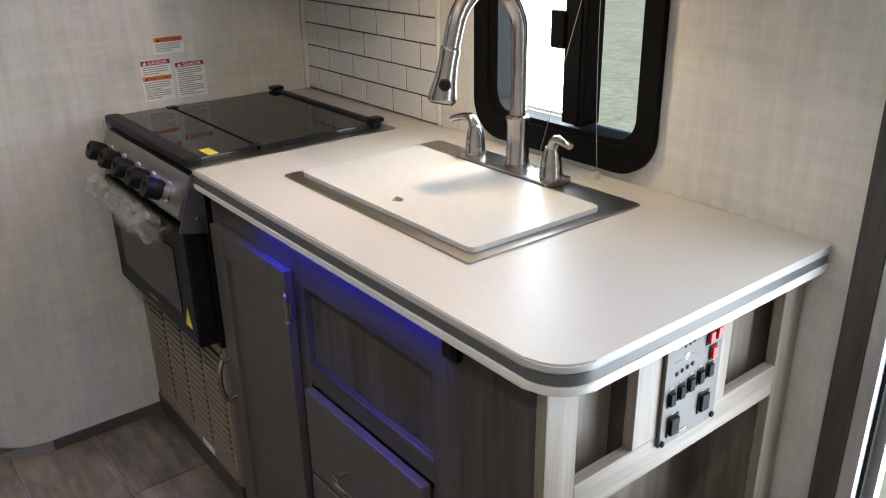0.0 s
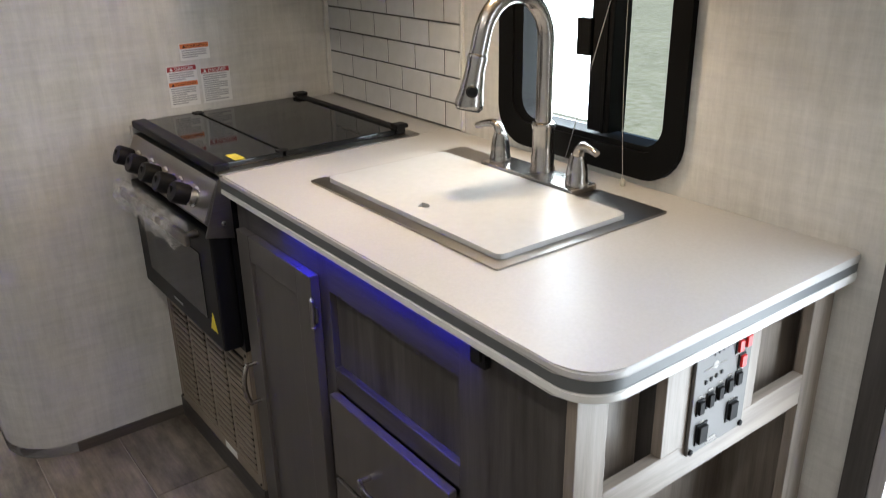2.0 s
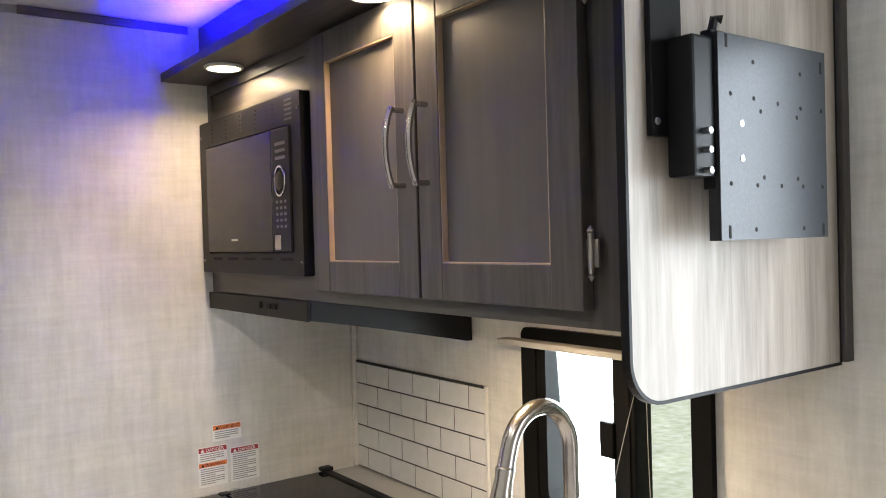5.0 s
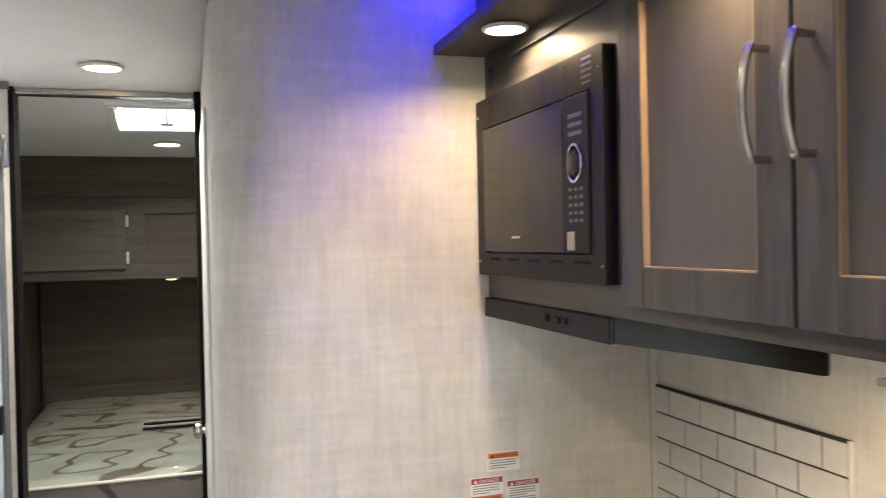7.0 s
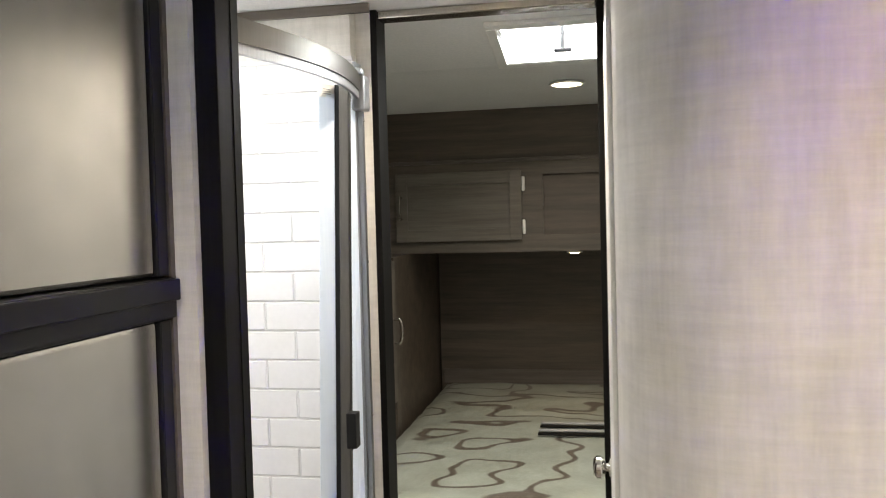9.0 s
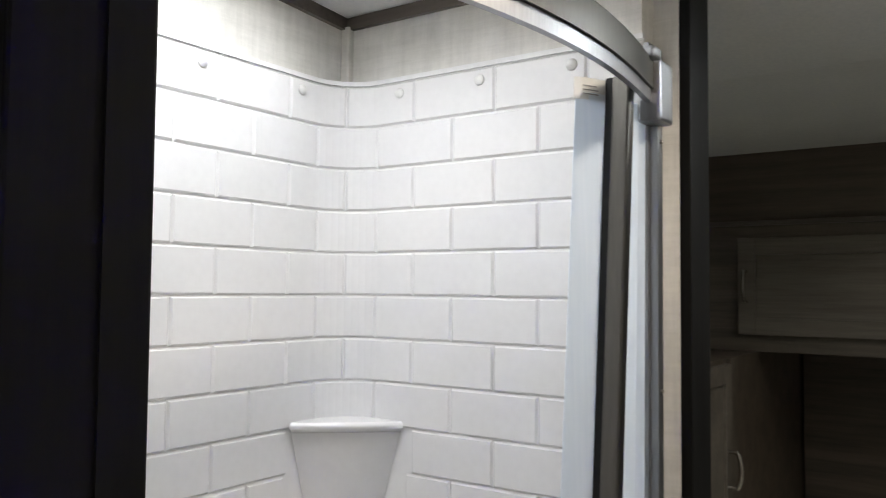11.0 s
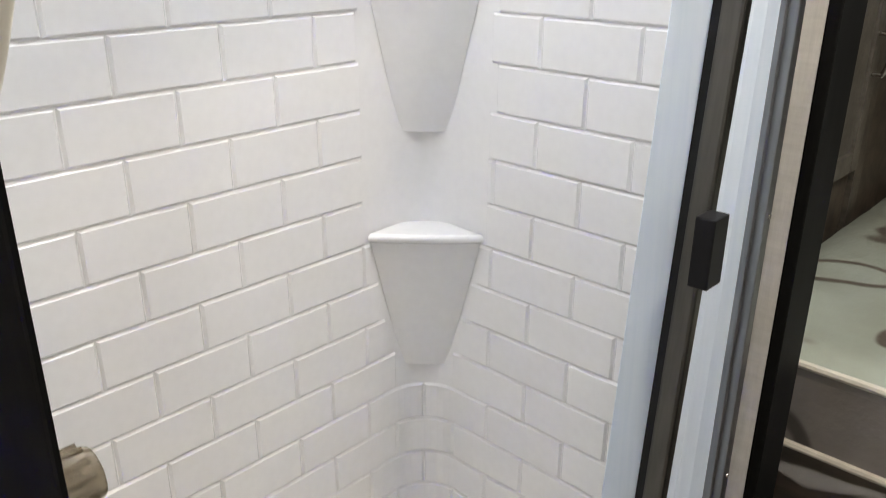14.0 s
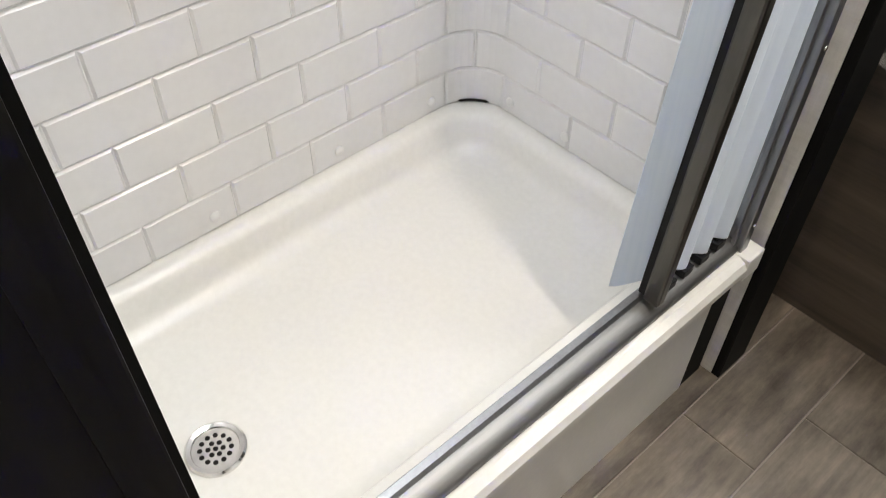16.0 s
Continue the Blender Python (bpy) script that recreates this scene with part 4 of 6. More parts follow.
for k in range(5):
    y = SY1 - 0.080 - k * 0.0975
    at = Vector((kx, y, 0.846))
    b = part("knob", lathe([(0.0235, 0.022), (0.0245, 0.050), (0.022, 0.057), (0.003, 0.058)], at, kn, 24), M_BLACK, stove, "black knob with a silver collar", smooth=True)
    part("collar", lathe([(0.024, 0), (0.024, 0.004), (0.0195, 0.006), (0.0195, 0.018), (0.0235, 0.019), (0.0235, 0.026)], at, kn, 24), M_CHROME, b, smooth=True)
    part("grip", bx(at.x + kn.x * 0.057 - 0.003, y - 0.0025, at.z + kn.z * 0.057 - 0.013, at.x + kn.x * 0.057 + 0.003, y + 0.0025, at.z + kn.z * 0.057 + 0.013, 0.002), M_BLACK, b)
od = part("oven_door", bx(2.162, SY0 + 0.006, 0.485, 2.208, SY1 - 0.004, 0.778, 0.006), M_BLACK, stove, "black oven door")
part("door_window", bx(2.1595, SY0 + 0.085, 0.545, 2.1625, SY1 - 0.075, 0.712, 0.001), M_GLOSS, od, "dark glass oven window")
part("brand_bar", bx(2.1612, 2.90, 0.510, 2.1622, 2.96, 0.516), M_INK, od)
part("warning_label", prism([(SY0 + 0.035, 0.525), (SY0 + 0.072, 0.525), (SY0 + 0.053, 0.572)], "x", 2.1605, 2.1622), M_YELLOW, od, "yellow warning triangle")
hb = part("handle", bx(2.12, SY0 + 0.045, 0.748, 2.132, SY1 - 0.045, 0.776, 0.004), M_STEEL, od, "steel oven handle")
for y in (SY0 + 0.08, SY1 - 0.08):
    part("handle_post", rod((2.132, y, 0.762), (2.164, y, 0.762), 0.008, n=12), M_STEEL, hb, smooth=True)


def crinkled_wrap():
    """Loose film bunched round the oven handle."""
    bm = bmesh.new()
    rings = []
    n, m = 90, 30
    for i in range(n + 1):
        y = SY0 + 0.10 + (SY1 - SY0 - 0.125) * (i + 0.7 * math.sin(i * 1.9)) / n
        swell = 0.025 + 0.006 * math.sin(i * 0.41) + 0.005 * math.sin(i * 1.13) + 0.004 * math.sin(i * 2.9)
        ring = []
        for k in range(m):
            a = k * 2 * math.pi / m
            r = swell * (1 + 0.40 * noise.noise(Vector((i * 0.33, math.cos(a) * 1.9, math.sin(a) * 1.9))) + 0.16 * noise.noise(Vector((i * 0.9, math.cos(a) * 5, math.sin(a) * 5))))
            ring.append(bm.verts.new((2.126 + r * 0.8 * math.cos(a), y, 0.762 + r * math.sin(a))))
        rings.append(ring)
    for a, b in zip(rings, rings[1:]):
        for k in range(m):
            bm.faces.new((a[k], a[(k + 1) % m], b[(k + 1) % m], b[k]))
    return bm


wrap = thing("plastic_wrap", (2.126, 2.92, 0.73), "crumpled clear plastic wrap around the oven handle", "packaging")
part("film", crinkled_wrap(), M_FILM, wrap)
strip = thing("protective_film", (2.226, 3.2, 0.912), "loose clear film along the counter strip", "packaging")
part("film", tube([(2.196 + 0.03 * k, 3.202 + 0.004 * math.sin(k * 1.7), 0.918 + 0.003 * math.sin(k * 2.9)) for k in range(9)], [0.006 + 0.003 * math.sin(k * 2.126) for k in range(9)], 8), M_FILM, strip)

# grille under the oven
gr = thing("vent_grille", (2.211, 2.92, 0), "taupe louvred furnace grille under the oven", "vent")
part("kick_panel", bx(2.212, 2.64, 0.0, 2.226, PY - 0.002, 0.066), M_DARKY, gr)
part("plate", bx(2.216, 2.642, 0.066, 2.226, PY - 0.008, 0.470), M_VENT, gr)
part("border", prism(rounded(2.645, 0.068, 3.205, 0.468, (0.004,) * 4, 2), "x", 2.212, 2.216, hole=rounded(2.668, 0.100, 3.182, 0.446, (0.004,) * 4, 2)), M_VENT, gr)
slat = bx(0, 0, 0, 0.005, 0.110, 0.010, 0.0015)
slat_me = bpy.data.meshes.new("slat")
slat.to_mesh(slat_me)
slat.free()
slat_me.materials.append(M_VENT)
for c in range(4):
    y0 = 2.676 + c * 0.128
    # dark sheet over the plate, painted as the shade between the slats
    part("slot_shade", bx(2.215, y0 + 0.001, 0.108, 2.2162, y0 + 0.109, 0.438), M_DEEP, gr)
    for k in range(17):
        s = new("slat", slat_me)
        s.parent = gr
        s.location = Vector((2.2105, y0, 0.111 + k * 0.0193)) - gr.location
for y, z in ((2.655, 0.455), (3.195, 0.455), (2.655, 0.08), (3.195, 0.08)):
    part("screw", lathe([(0.004, 0), (0.003, 0.002), (0.001, 0.0025)], (2.212, y, z), (-1, 0, 0), 8), M_BLACK, gr)
part("paper_label", bx(2.211, 2.80, 0.074, 2.2122, 2.875, 0.094), M_PAPER, gr, "small white label")

# warning labels on the partition
def sticker(x0, x1, z0, z1, heads, label, group="warning labels"):
    """A printed warning label; heads: rows of (top, height, colour, word)."""
    t = thing("warning_label", ((x0 + x1) / 2, PY - 0.001, z0), label, "label", group)
    part("paper", bx(x0, PY - 0.0014, z0, x1, PY - 0.0002, z1), M_PAPER, t)
    lo = z1
    rows = sorted(heads, key=lambda h: -h[0])
    for i, (zt, hh, m, word) in enumerate(rows):
        hd = part("header", bx(x0 + 0.002, PY - 0.0018, zt - hh, x1 - 0.002, PY - 0.0014, zt), m, t)
        letters("word", word, hh * 1.0, pose((x0 + x1) / 2 + 0.006, PY - 0.0020, zt - hh * 0.86, 90, 0, 0), M_BLACK if m is M_ORANGE else M_PAPER, hd)
        part("triangle", prism([(x0 + 0.008, zt - hh * 0.85), (x0 + 0.008 + hh * 0.8, zt - hh * 0.85), (x0 + 0.008 + hh * 0.4, zt - hh * 0.15)], "y", PY - 0.0022, PY - 0.0018), M_BLACK if m is M_ORANGE else M_PAPER, hd)
        end = rows[i + 1][0] + 0.003 if i + 1 < len(rows) else z0 + 0.004
        k, z = 0, zt - hh - 0.004
        while z - 0.0028 > end:
            w = (x1 - x0 - 0.012) * (0.95 if k % 4 < 3 else 0.6)
            part("print_bar", bx(x0 + 0.006, PY - 0.0016, z - 0.0026, x0 + 0.006 + w, PY - 0.0014, z), M_INK, t)
            z -= 0.0058
            k += 1
    return t


sticker(2.355, 2.439, 1.062, 1.108, [(1.106, 0.013, M_ORANGE, "WARNING")], "white safety label with an orange warning band")
sticker(2.312, 2.396, 0.940, 1.051, [(1.049, 0.013, M_MAROON, "DANGER"), (1.007, 0.012, M_ORANGE, "WARNING")], "white safety label with red and orange bands")
sticker(2.405, 2.490, 0.940, 1.037, [(1.035, 0.013, M_MAROON, "DANGER")], "white safety label with a dark red danger band")

# ---- upper cabinet ----
UX, UZ0, UZ1, UY0 = 2.370, 1.482, 2.050, 1.684
up = thing("upper_cabinet", (2.58, 2.46, UZ0), "dark grey-brown overhead cabinet with two framed doors", "cabinet")
part("face_frame", bx(UX, UY0, UZ0, UX + 0.018, 1.800, UZ1), M_DARK, up)
part("stile", bx(UX, 2.550, 1.545, UX + 0.018, 2.625, 2.020), M_DARK, up)
part("stile", bx(UX, 2.155, 1.545, UX + 0.018, 2.190, 2.020), M_DARK, up)
part("bottom_rail", bx(UX, 1.800, UZ0, UX + 0.018, PY - 0.002, 1.545), M_DARKY, up)
part("top_rail", bx(UX, 1.800, 2.020, UX + 0.018, PY - 0.002, UZ1), M_DARKY, up)
part("upper_panel", bx(UX + 0.008, 2.625, 1.945, UX + 0.014, PY - 0.002, 2.02), M_DARKY, up, "recessed strip above the microwave")
part("stile", bx(UX, 3.196, 1.545, UX + 0.018, PY - 0.002, 2.02), M_DARK, up)
part("bottom_panel", bx(UX + 0.018, UY0, UZ0 + 0.004, X1 - 0.002, PY - 0.002, UZ0 + 0.018), M_EDGE, up, "plain pale underside")
part("back_panel", bx(2.60, UY0, UZ0 + 0.018, 2.61, PY - 0.002, UZ1), M_DARK, up)
for a, b, hy in ((2.175, 2.560, 2.211), (1.786, 2.168, 2.138)):
    d = panel_door("door", up, UX - 0.022, -1, a, b, 1.508, 2.040, M_DARK, 0.013, 0.062, 0.021, lip=M_EDGE, panel_mat=M_DOORG)
    d["label"] = "framed dark wood cabinet door"
    pull("handle", (UX - 0.022, hy, 1.706), (UX - 0.022, hy, 1.838), (-1, 0, 0), d, r=0.0065, rise=0.032)
hinge((UX - 0.012, 1.776, 1.586), (-1, -0.2, 0), up, 0.055)
hinge((UX - 0.012, 1.776, 1.956), (-1, -0.2, 0), up, 0.055)
# lamp shelf and fascia up to the ceiling
soff = thing("lamp_shelf", (2.28, 2.46, UZ1), "dark wood valance shelf above the cabinet holding lamps", "shelf")
part("board", bx(2.243, UY0, UZ1 + 0.001, UX + 0.018, PY - 0.002, UZ1 + 0.024, 0.002), M_DARKY, soff)
part("fascia", bx(2.351, UY0, UZ1 + 0.024, UX, PY - 0.002, 2.208), M_DARKY, soff)
led2 = thing("led_light_strip", (2.29, 2.45, UZ1 + 0.025), "blue glowing LED tape on the valance shelf", "light strip", "LED strips")
part("tape", bx(2.309, 1.74, UZ1 + 0.0245, 2.319, 3.18, UZ1 + 0.028), M_LED, led2)
puck((2.312, 2.945, UZ1 + 0.001), 0.048, "round warm puck lamp under the valance shelf", group="puck lamps", name="puck_lamp")
puck((2.312, 2.245, UZ1 + 0.001), 0.048, "round warm puck lamp under the valance shelf", group="puck lamps", name="puck_lamp")
puck((2.55, 2.197, UZ0 + 0.004), 0.072, "small warm lamp under the overhead cabinet", M_LAMPDIM, group="puck lamps", name="puck_lamp")
sk = thing("wire_clip", (2.50, 1.93, UZ0), "two black cable clips under the overhead cabinet", "clip")
part("clip", bx(2.46, 1.900, UZ0 - 0.010, 2.50, 1.920, UZ0 + 0.004, 0.003), M_BLACK, sk)
part("clip", bx(2.46, 1.865, UZ0 - 0.010, 2.50, 1.885, UZ0 + 0.004, 0.003), M_BLACK, sk)

# microwave
mw = thing("microwave", (2.45, 2.91, 1.5360), "black built-in microwave in a vented trim frame", "microwave")
MF = 2.3450
part("trim_frame", prism(rounded(2.606, 1.5370, 3.218, 1.9410, (0.006,) * 4, 3), "x", MF, UX, hole=rounded(2.652, 1.5870, 3.170, 1.8730, (0.004,) * 4, 3)), M_BLACK, mw, "black trim kit frame")
part("case", bx(2.3580, 2.652, 1.5870, 2.60, 3.170, 1.8730), M_BLACK, mw)
part("door_glass", bx(2.3410, 2.752, 1.5910, 2.3570, 3.166, 1.8690, 0.002), M_GLOSS, mw, "dark glossy door")
cpn = part("control_strip", bx(2.3410, 2.656, 1.5910, 2.3570, 2.750, 1.8690, 0.002), M_BLACK, mw)
dial = [(2.3390, 2.703 + 0.026 * math.cos(radians(a)), 1.7500 + 0.033 * math.sin(radians(a))) for a in range(0, 361, 15)]
part("dial_ring", tube(dial, 0.0028, 8), M_CHROME, cpn, "chrome dial ring", smooth=True)
part("dial", lathe([(0.022, 0), (0.022, 0.004), (0.003, 0.006)], (2.3410, 2.703, 1.7500), (-1, 0, 0), 24), M_GLOSS, cpn, smooth=True)
for r in range(5):
    for c in range(3):
        part("key_print", bx(2.3404, 2.676 + c * 0.021, 1.6450 + r * 0.014, 2.3411, 2.687 + c * 0.021, 1.6510 + r * 0.014), M_PANELGREY, cpn)
for r in range(3):
    part("display_print", bx(2.3404, 2.676, 1.7990 + r * 0.016, 2.3411, 2.728, 1.8060 + r * 0.016), M_PANELGREY, cpn)
part("door_button", bx(2.3395, 2.708, 1.5950, 2.3415, 2.738, 1.6290, 0.001), M_SATIN, cpn, "small silver door button")
part("brand_bar", bx(2.3404, 2.96, 1.6190, 2.3411, 3.00, 1.6240), M_PRINT, mw)
for g in range(6):
    y = 2.645 + g * 0.095
    for r in range(5):
        w = 0.036 if g == 0 else 0.008
        part("vent_slot", bx(MF - 0.0006, y, 1.8830 + r * 0.0105, MF + 0.001, y + w, 1.8875 + r * 0.0105), M_DEEP if g else M_PANELGREY, mw)
for g in range(5):
    part("vent_slot", bx(MF - 0.0006, 2.66 + g * 0.105, 1.5710, MF + 0.001, 2.72 + g * 0.105, 1.5770), M_DEEP, mw)
for y, z in ((2.617, 1.9030), (3.205, 1.9030), (2.617, 1.5680), (3.205, 1.5680)):
    part("screw", lathe([(0.004, 0), (0.003, 0.002), (0.001, 0.003)], (MF, y, z), (-1, 0, 0), 8), M_CHROME, mw)

# range hood
hood = thing("range_hood", (2.57, 2.92, 1.37), "low black wedge-shaped range hood under the cabinet", "range hood")
part("shell", prism([(2.366, 1.4805), (2.366, 1.438), (2.52, 1.410), (2.80, 1.352), (2.815, 1.352), (2.815, 1.4805)], "y", 2.624, PY - 0.002, 0.002), M_BLACK, hood)
part("front_lip", bx(2.358, 2.624, 1.436, 2.366, PY - 0.002, 1.4805, 0.002), M_BLACK, hood)
for y in (2.79, 2.82):
    part("switch", bx(2.354, y - 0.010, 1.455, 2.358, y + 0.010, 1.468, 0.002), M_RUBBER, hood)
part("knob", lathe([(0.009, 0), (0.009, 0.004), (0.003, 0.006)], (2.358, 2.87, 1.462), (-1, 0, 0), 14), M_RUBBER, hood)

# end panel with the TV bracket
ep = thing("cabinet_end_panel", (2.56, 1.6720, 1.40), "pale driftwood end panel with black edge and rounded corner", "panel")
eo = rounded(2.311, 1.402, 2.792, 2.206, (0.055, 0, 0, 0), 8)
part("board", prism(eo, "y", 1.6710, 1.6830), M_LIGHT, ep)
eo2, eo3 = rounded(2.306, 1.397, 2.796, 2.207, (0.06, 0.001, 0.001, 0.001), 8), rounded(2.311, 1.402, 2.792, 2.2065, (0.055, 0.001, 0.001, 0.001), 8)
part("edge_banding", prism(eo2, "y", 1.6705, 1.6838, hole=eo3), M_BLACK, ep, "black edge banding")
part("wall_strip", bx(2.796, 1.6620, 1.402, 2.818, 1.6840, 2.206, 0.002), M_DARK, ep, "dark wood wall strip")
tv = thing("tv_wall_mount", (2.50, 1.70, 1.61), "black steel TV bracket with an empty drilled plate", "tv mount")
part("wall_plate", bx(2.345, 1.690, 1.742, 2.405, 1.699, 1.99, 0.001), M_BLACK, tv)
part("arm", bx(2.372, 1.650, 1.690, 2.432, 1.690, 1.862, 0.004), M_BLACK, tv)
part("channel", bx(2.412, 1.652, 1.675, 2.44, 1.668, 1.872, 0.002), M_BLACK, tv)


def drilled_plate():
    """Bracket plate bent at its long edges."""
    bm = bx(2.414, 1.6445, 1.611, 2.662, 1.6475, 1.868, 0.0008)
    return bm


M_PLATE = surf("black_powder_coat", (0.020, 0.022, 0.026), (0.030, 0.033, 0.038), 300, rough=0.32, metal=0.5, relief=0.03)
pt = part("plate", drilled_plate(), M_PLATE, tv, "flat drilled black plate")
part("flange", bx(2.414, 1.6478, 1.611, 2.417, 1.662, 1.868, 0.0008), M_PLATE, pt)
part("flange", bx(2.659, 1.6478, 1.625, 2.662, 1.662, 1.868, 0.0008), M_PLATE, pt)
for u, v in ((0.10, 0.71), (0.30, 0.70), (0.52, 0.69), (0.74, 0.68), (0.95, 0.68), (0.36, 0.64), (0.70, 0.63), (0.09, 0.275), (0.32, 0.27), (0.54, 0.27), (0.75, 0.27), (0.95, 0.27), (0.38, 0.31), (0.70, 0.31),
             (0.30, 0.05), (0.75, 0.05), (0.30, 0.88), (0.74, 0.86)):
    part("hole", lathe([(0.0030, 0), (0.0030, 0.0003), (0.001, 0.0004)], (2.414 + u * 0.248, 1.6445, 1.611 + v * 0.257), (0, -1, 0), 12), M_DEEP, pt)
for u, v in ((0.07, 0.03), (0.95, 0.03), (0.07, 0.95), (0.95, 0.90)):
    part("slot", bx(2.412 + u * 0.248, 1.6441, 1.606 + v * 0.257, 2.417 + u * 0.248, 1.6446, 1.622 + v * 0.257, 0.0002), M_DEEP, pt)
for v in (0.40, 0.57):
    part("rivet", lathe([(0.0045, 0), (0.004, 0.001), (0.001, 0.0012)], (2.414 + 0.19 * 0.248, 1.6445, 1.611 + v * 0.257), (0, -1, 0), 12), M_CHROME, pt)
for z in (1.697, 1.722, 1.745):
    part("bolt", rod((2.392, 1.652, z), (2.392, 1.640, z), 0.0042, n=12), M_ALU, tv, smooth=True)
part("tilt_hook", tube([(2.424, 1.66, 1.868), (2.424, 1.655, 1.886), (2.430, 1.648, 1.884)], 0.006, 8), M_BLACK, tv)
part("wall_screw", lathe([(0.005, 0), (0.004, 0.002), (0.001, 0.003)], (2.355, 1.690, 1.76), (0, -1, 0), 10), M_ALU, tv)

tv.location += Vector((0.002, -0.028, -0.012))

# ---- hall: refrigerator ----
fr_ = thing("refrigerator", (0.85, 2.93, 0), "brushed steel two-door refrigerator with a black frame", "refrigerator")
RF = 1.158
part("cabinet", bx(0.56, 2.60, 0.05, RF - 0.055, 3.258, 2.02), M_BLACK, fr_)
for z0, z1, nm in ((1.532, 1.965, "freezer_door"), (0.10, 1.474, "fridge_door")):
    d = part(nm, bx(RF - 0.055, 2.612, z0, RF - 0.004, 3.222, z1, 0.006), M_FRIDGE, fr_, "brushed steel door")
    part("edge_trim", bx(RF - 0.057, 3.222, z0, RF, 3.250, z1, 0.003), M_BLACK, d, "black edge trim")
    part("edge_trim", bx(RF - 0.057, 2.600, z0, RF, 2.612, z1, 0.003), M_BLACK, d)
part("handle_band", bx(RF - 0.05, 2.602, 1.476, RF + 0.008, 3.254, 1.530, 0.005), M_BLACK, fr_, "black handle band between the doors")
part("grip_lip", bx(RF + 0.008, 2.604, 1.500, RF + 0.014, 3.252, 1.528, 0.002), M_BLACK, fr_)
part("top_trim", bx(RF - 0.057, 2.600, 1.965, RF, 3.250, 1.990, 0.003), M_BLACK, fr_)
part("hinge_pin", rod((RF - 0.02, 3.253, 1.40), (RF - 0.02, 3.253, 1.43), 0.004, n=10), M_CHROME, fr_)
fc = thing("fridge_surround", (0.9, 2.93, 2.02), "dark wood filler panels around the refrigerator", "panel")
part("header", bx(0.56, 2.585, 2.021, RF - 0.004, 3.260, 2.205), M_DARKY, fc)
part("side_filler", bx(0.56, 2.570, 0.0, RF - 0.004, 2.596, 2.205), M_DARK, fc)
part("stile", bx(RF - 0.03, 3.251, 0.0, RF + 0.002, 3.2615, 2.12), M_BROWNTRIM, fc)

puck((1.458, 4.008, roof(4.008) - 0.001), 0.062, "round warm recessed ceiling lamp in the hall")
puck((1.615, 5.12, roof(5.12) - 0.001), 0.062, "round warm recessed ceiling lamp in the bedroom")

for y in (2.15, 0.85, -0.45):
    puck((1.45, y, roof(y) - 0.001), 0.062, "round warm recessed ceiling lamp in the kitchen")

# ---- roof openings ----
sl = thing("shower_skylight", (0.80, 3.78, 2.15), "bright frosted skylight dome over the shower", "skylight")
def roof_frame(o, w, m, parent, name="frame"):
    bm = bmesh.new()
    for x0, y0, x1, y1 in ((o[0] - w, o[1] - w, o[2] + w, o[1]), (o[0] - w, o[3], o[2] + w, o[3] + w), (o[0] - w, o[1], o[0], o[3]), (o[2], o[1], o[2] + w, o[3])):
        b = bx(x0, y0, 0, x1, y1, 0.012, 0.003)
        for v in b.verts:
            v.co.z += roof(v.co.y) - 0.012
        merge(bm, b)
    return part(name, bm, m, parent)
roof_frame(SKY, 0.035, M_FRAMEW, sl)
for nm, o, ht in (("well", SKY, 0.15),):
    bm = bmesh.new()
    for x0, y0, x1, y1 in ((o[0] + 0.003, o[1] + 0.003, o[2] - 0.003, o[1] + 0.010), (o[0] + 0.003, o[3] - 0.010, o[2] - 0.003, o[3] - 0.003), (o[0] + 0.003, o[1] + 0.010, o[0] + 0.010, o[3] - 0.010), (o[2] - 0.010, o[1] + 0.010, o[2] - 0.003, o[3] - 0.010)):
        bx(x0, y0, roof(y0) - 0.008, x1, y1, 2.30, 0, bm)
    part(nm, bm, M_FRAMEW, sl)
part("lens", bx(SKY[0] - 0.02, SKY[1] - 0.02, 2.30, SKY[2] + 0.02, SKY[3] + 0.02, 2.306), M_SKYLENS, sl, "frosted lens")
vl = thing("roof_vent", (1.624, 4.605, 2.08), "white roof vent with a translucent lid and crank", "roof vent")
roof_frame(VENT, 0.03, M_FRAMEW, vl)
bm = bmesh.new()
for x0, y0, x1, y1 in ((VENT[0] + 0.003, VENT[1] + 0.003, VENT[2] - 0.003, VENT[1] + 0.010), (VENT[0] + 0.003, VENT[3] - 0.010, VENT[2] - 0.003, VENT[3] - 0.003), (VENT[0] + 0.003, VENT[1] + 0.010, VENT[0] + 0.010, VENT[3] - 0.010), (VENT[2] - 0.010, VENT[1] + 0.010, VENT[2] - 0.003, VENT[3] - 0.010)):
    bx(x0, y0, roof(y0) - 0.010, x1, y1, 2.15, 0, bm)
part("well", bm, M_FRAMEW, vl)
part("lid", bx(VENT[0] - 0.015, VENT[1] - 0.015, 2.15, VENT[2] + 0.015, VENT[3] + 0.015, 2.156), M_VENTLID, vl, "translucent white lid")
crank = part("crank", merge(rod((1.624, 4.605, 2.075), (1.624, 4.605, 2.148), 0.006, n=10), bx(1.599, 4.597, 2.066, 1.649, 4.613, 2.076, 0.003)), M_BLACK, vl, "black vent crank")

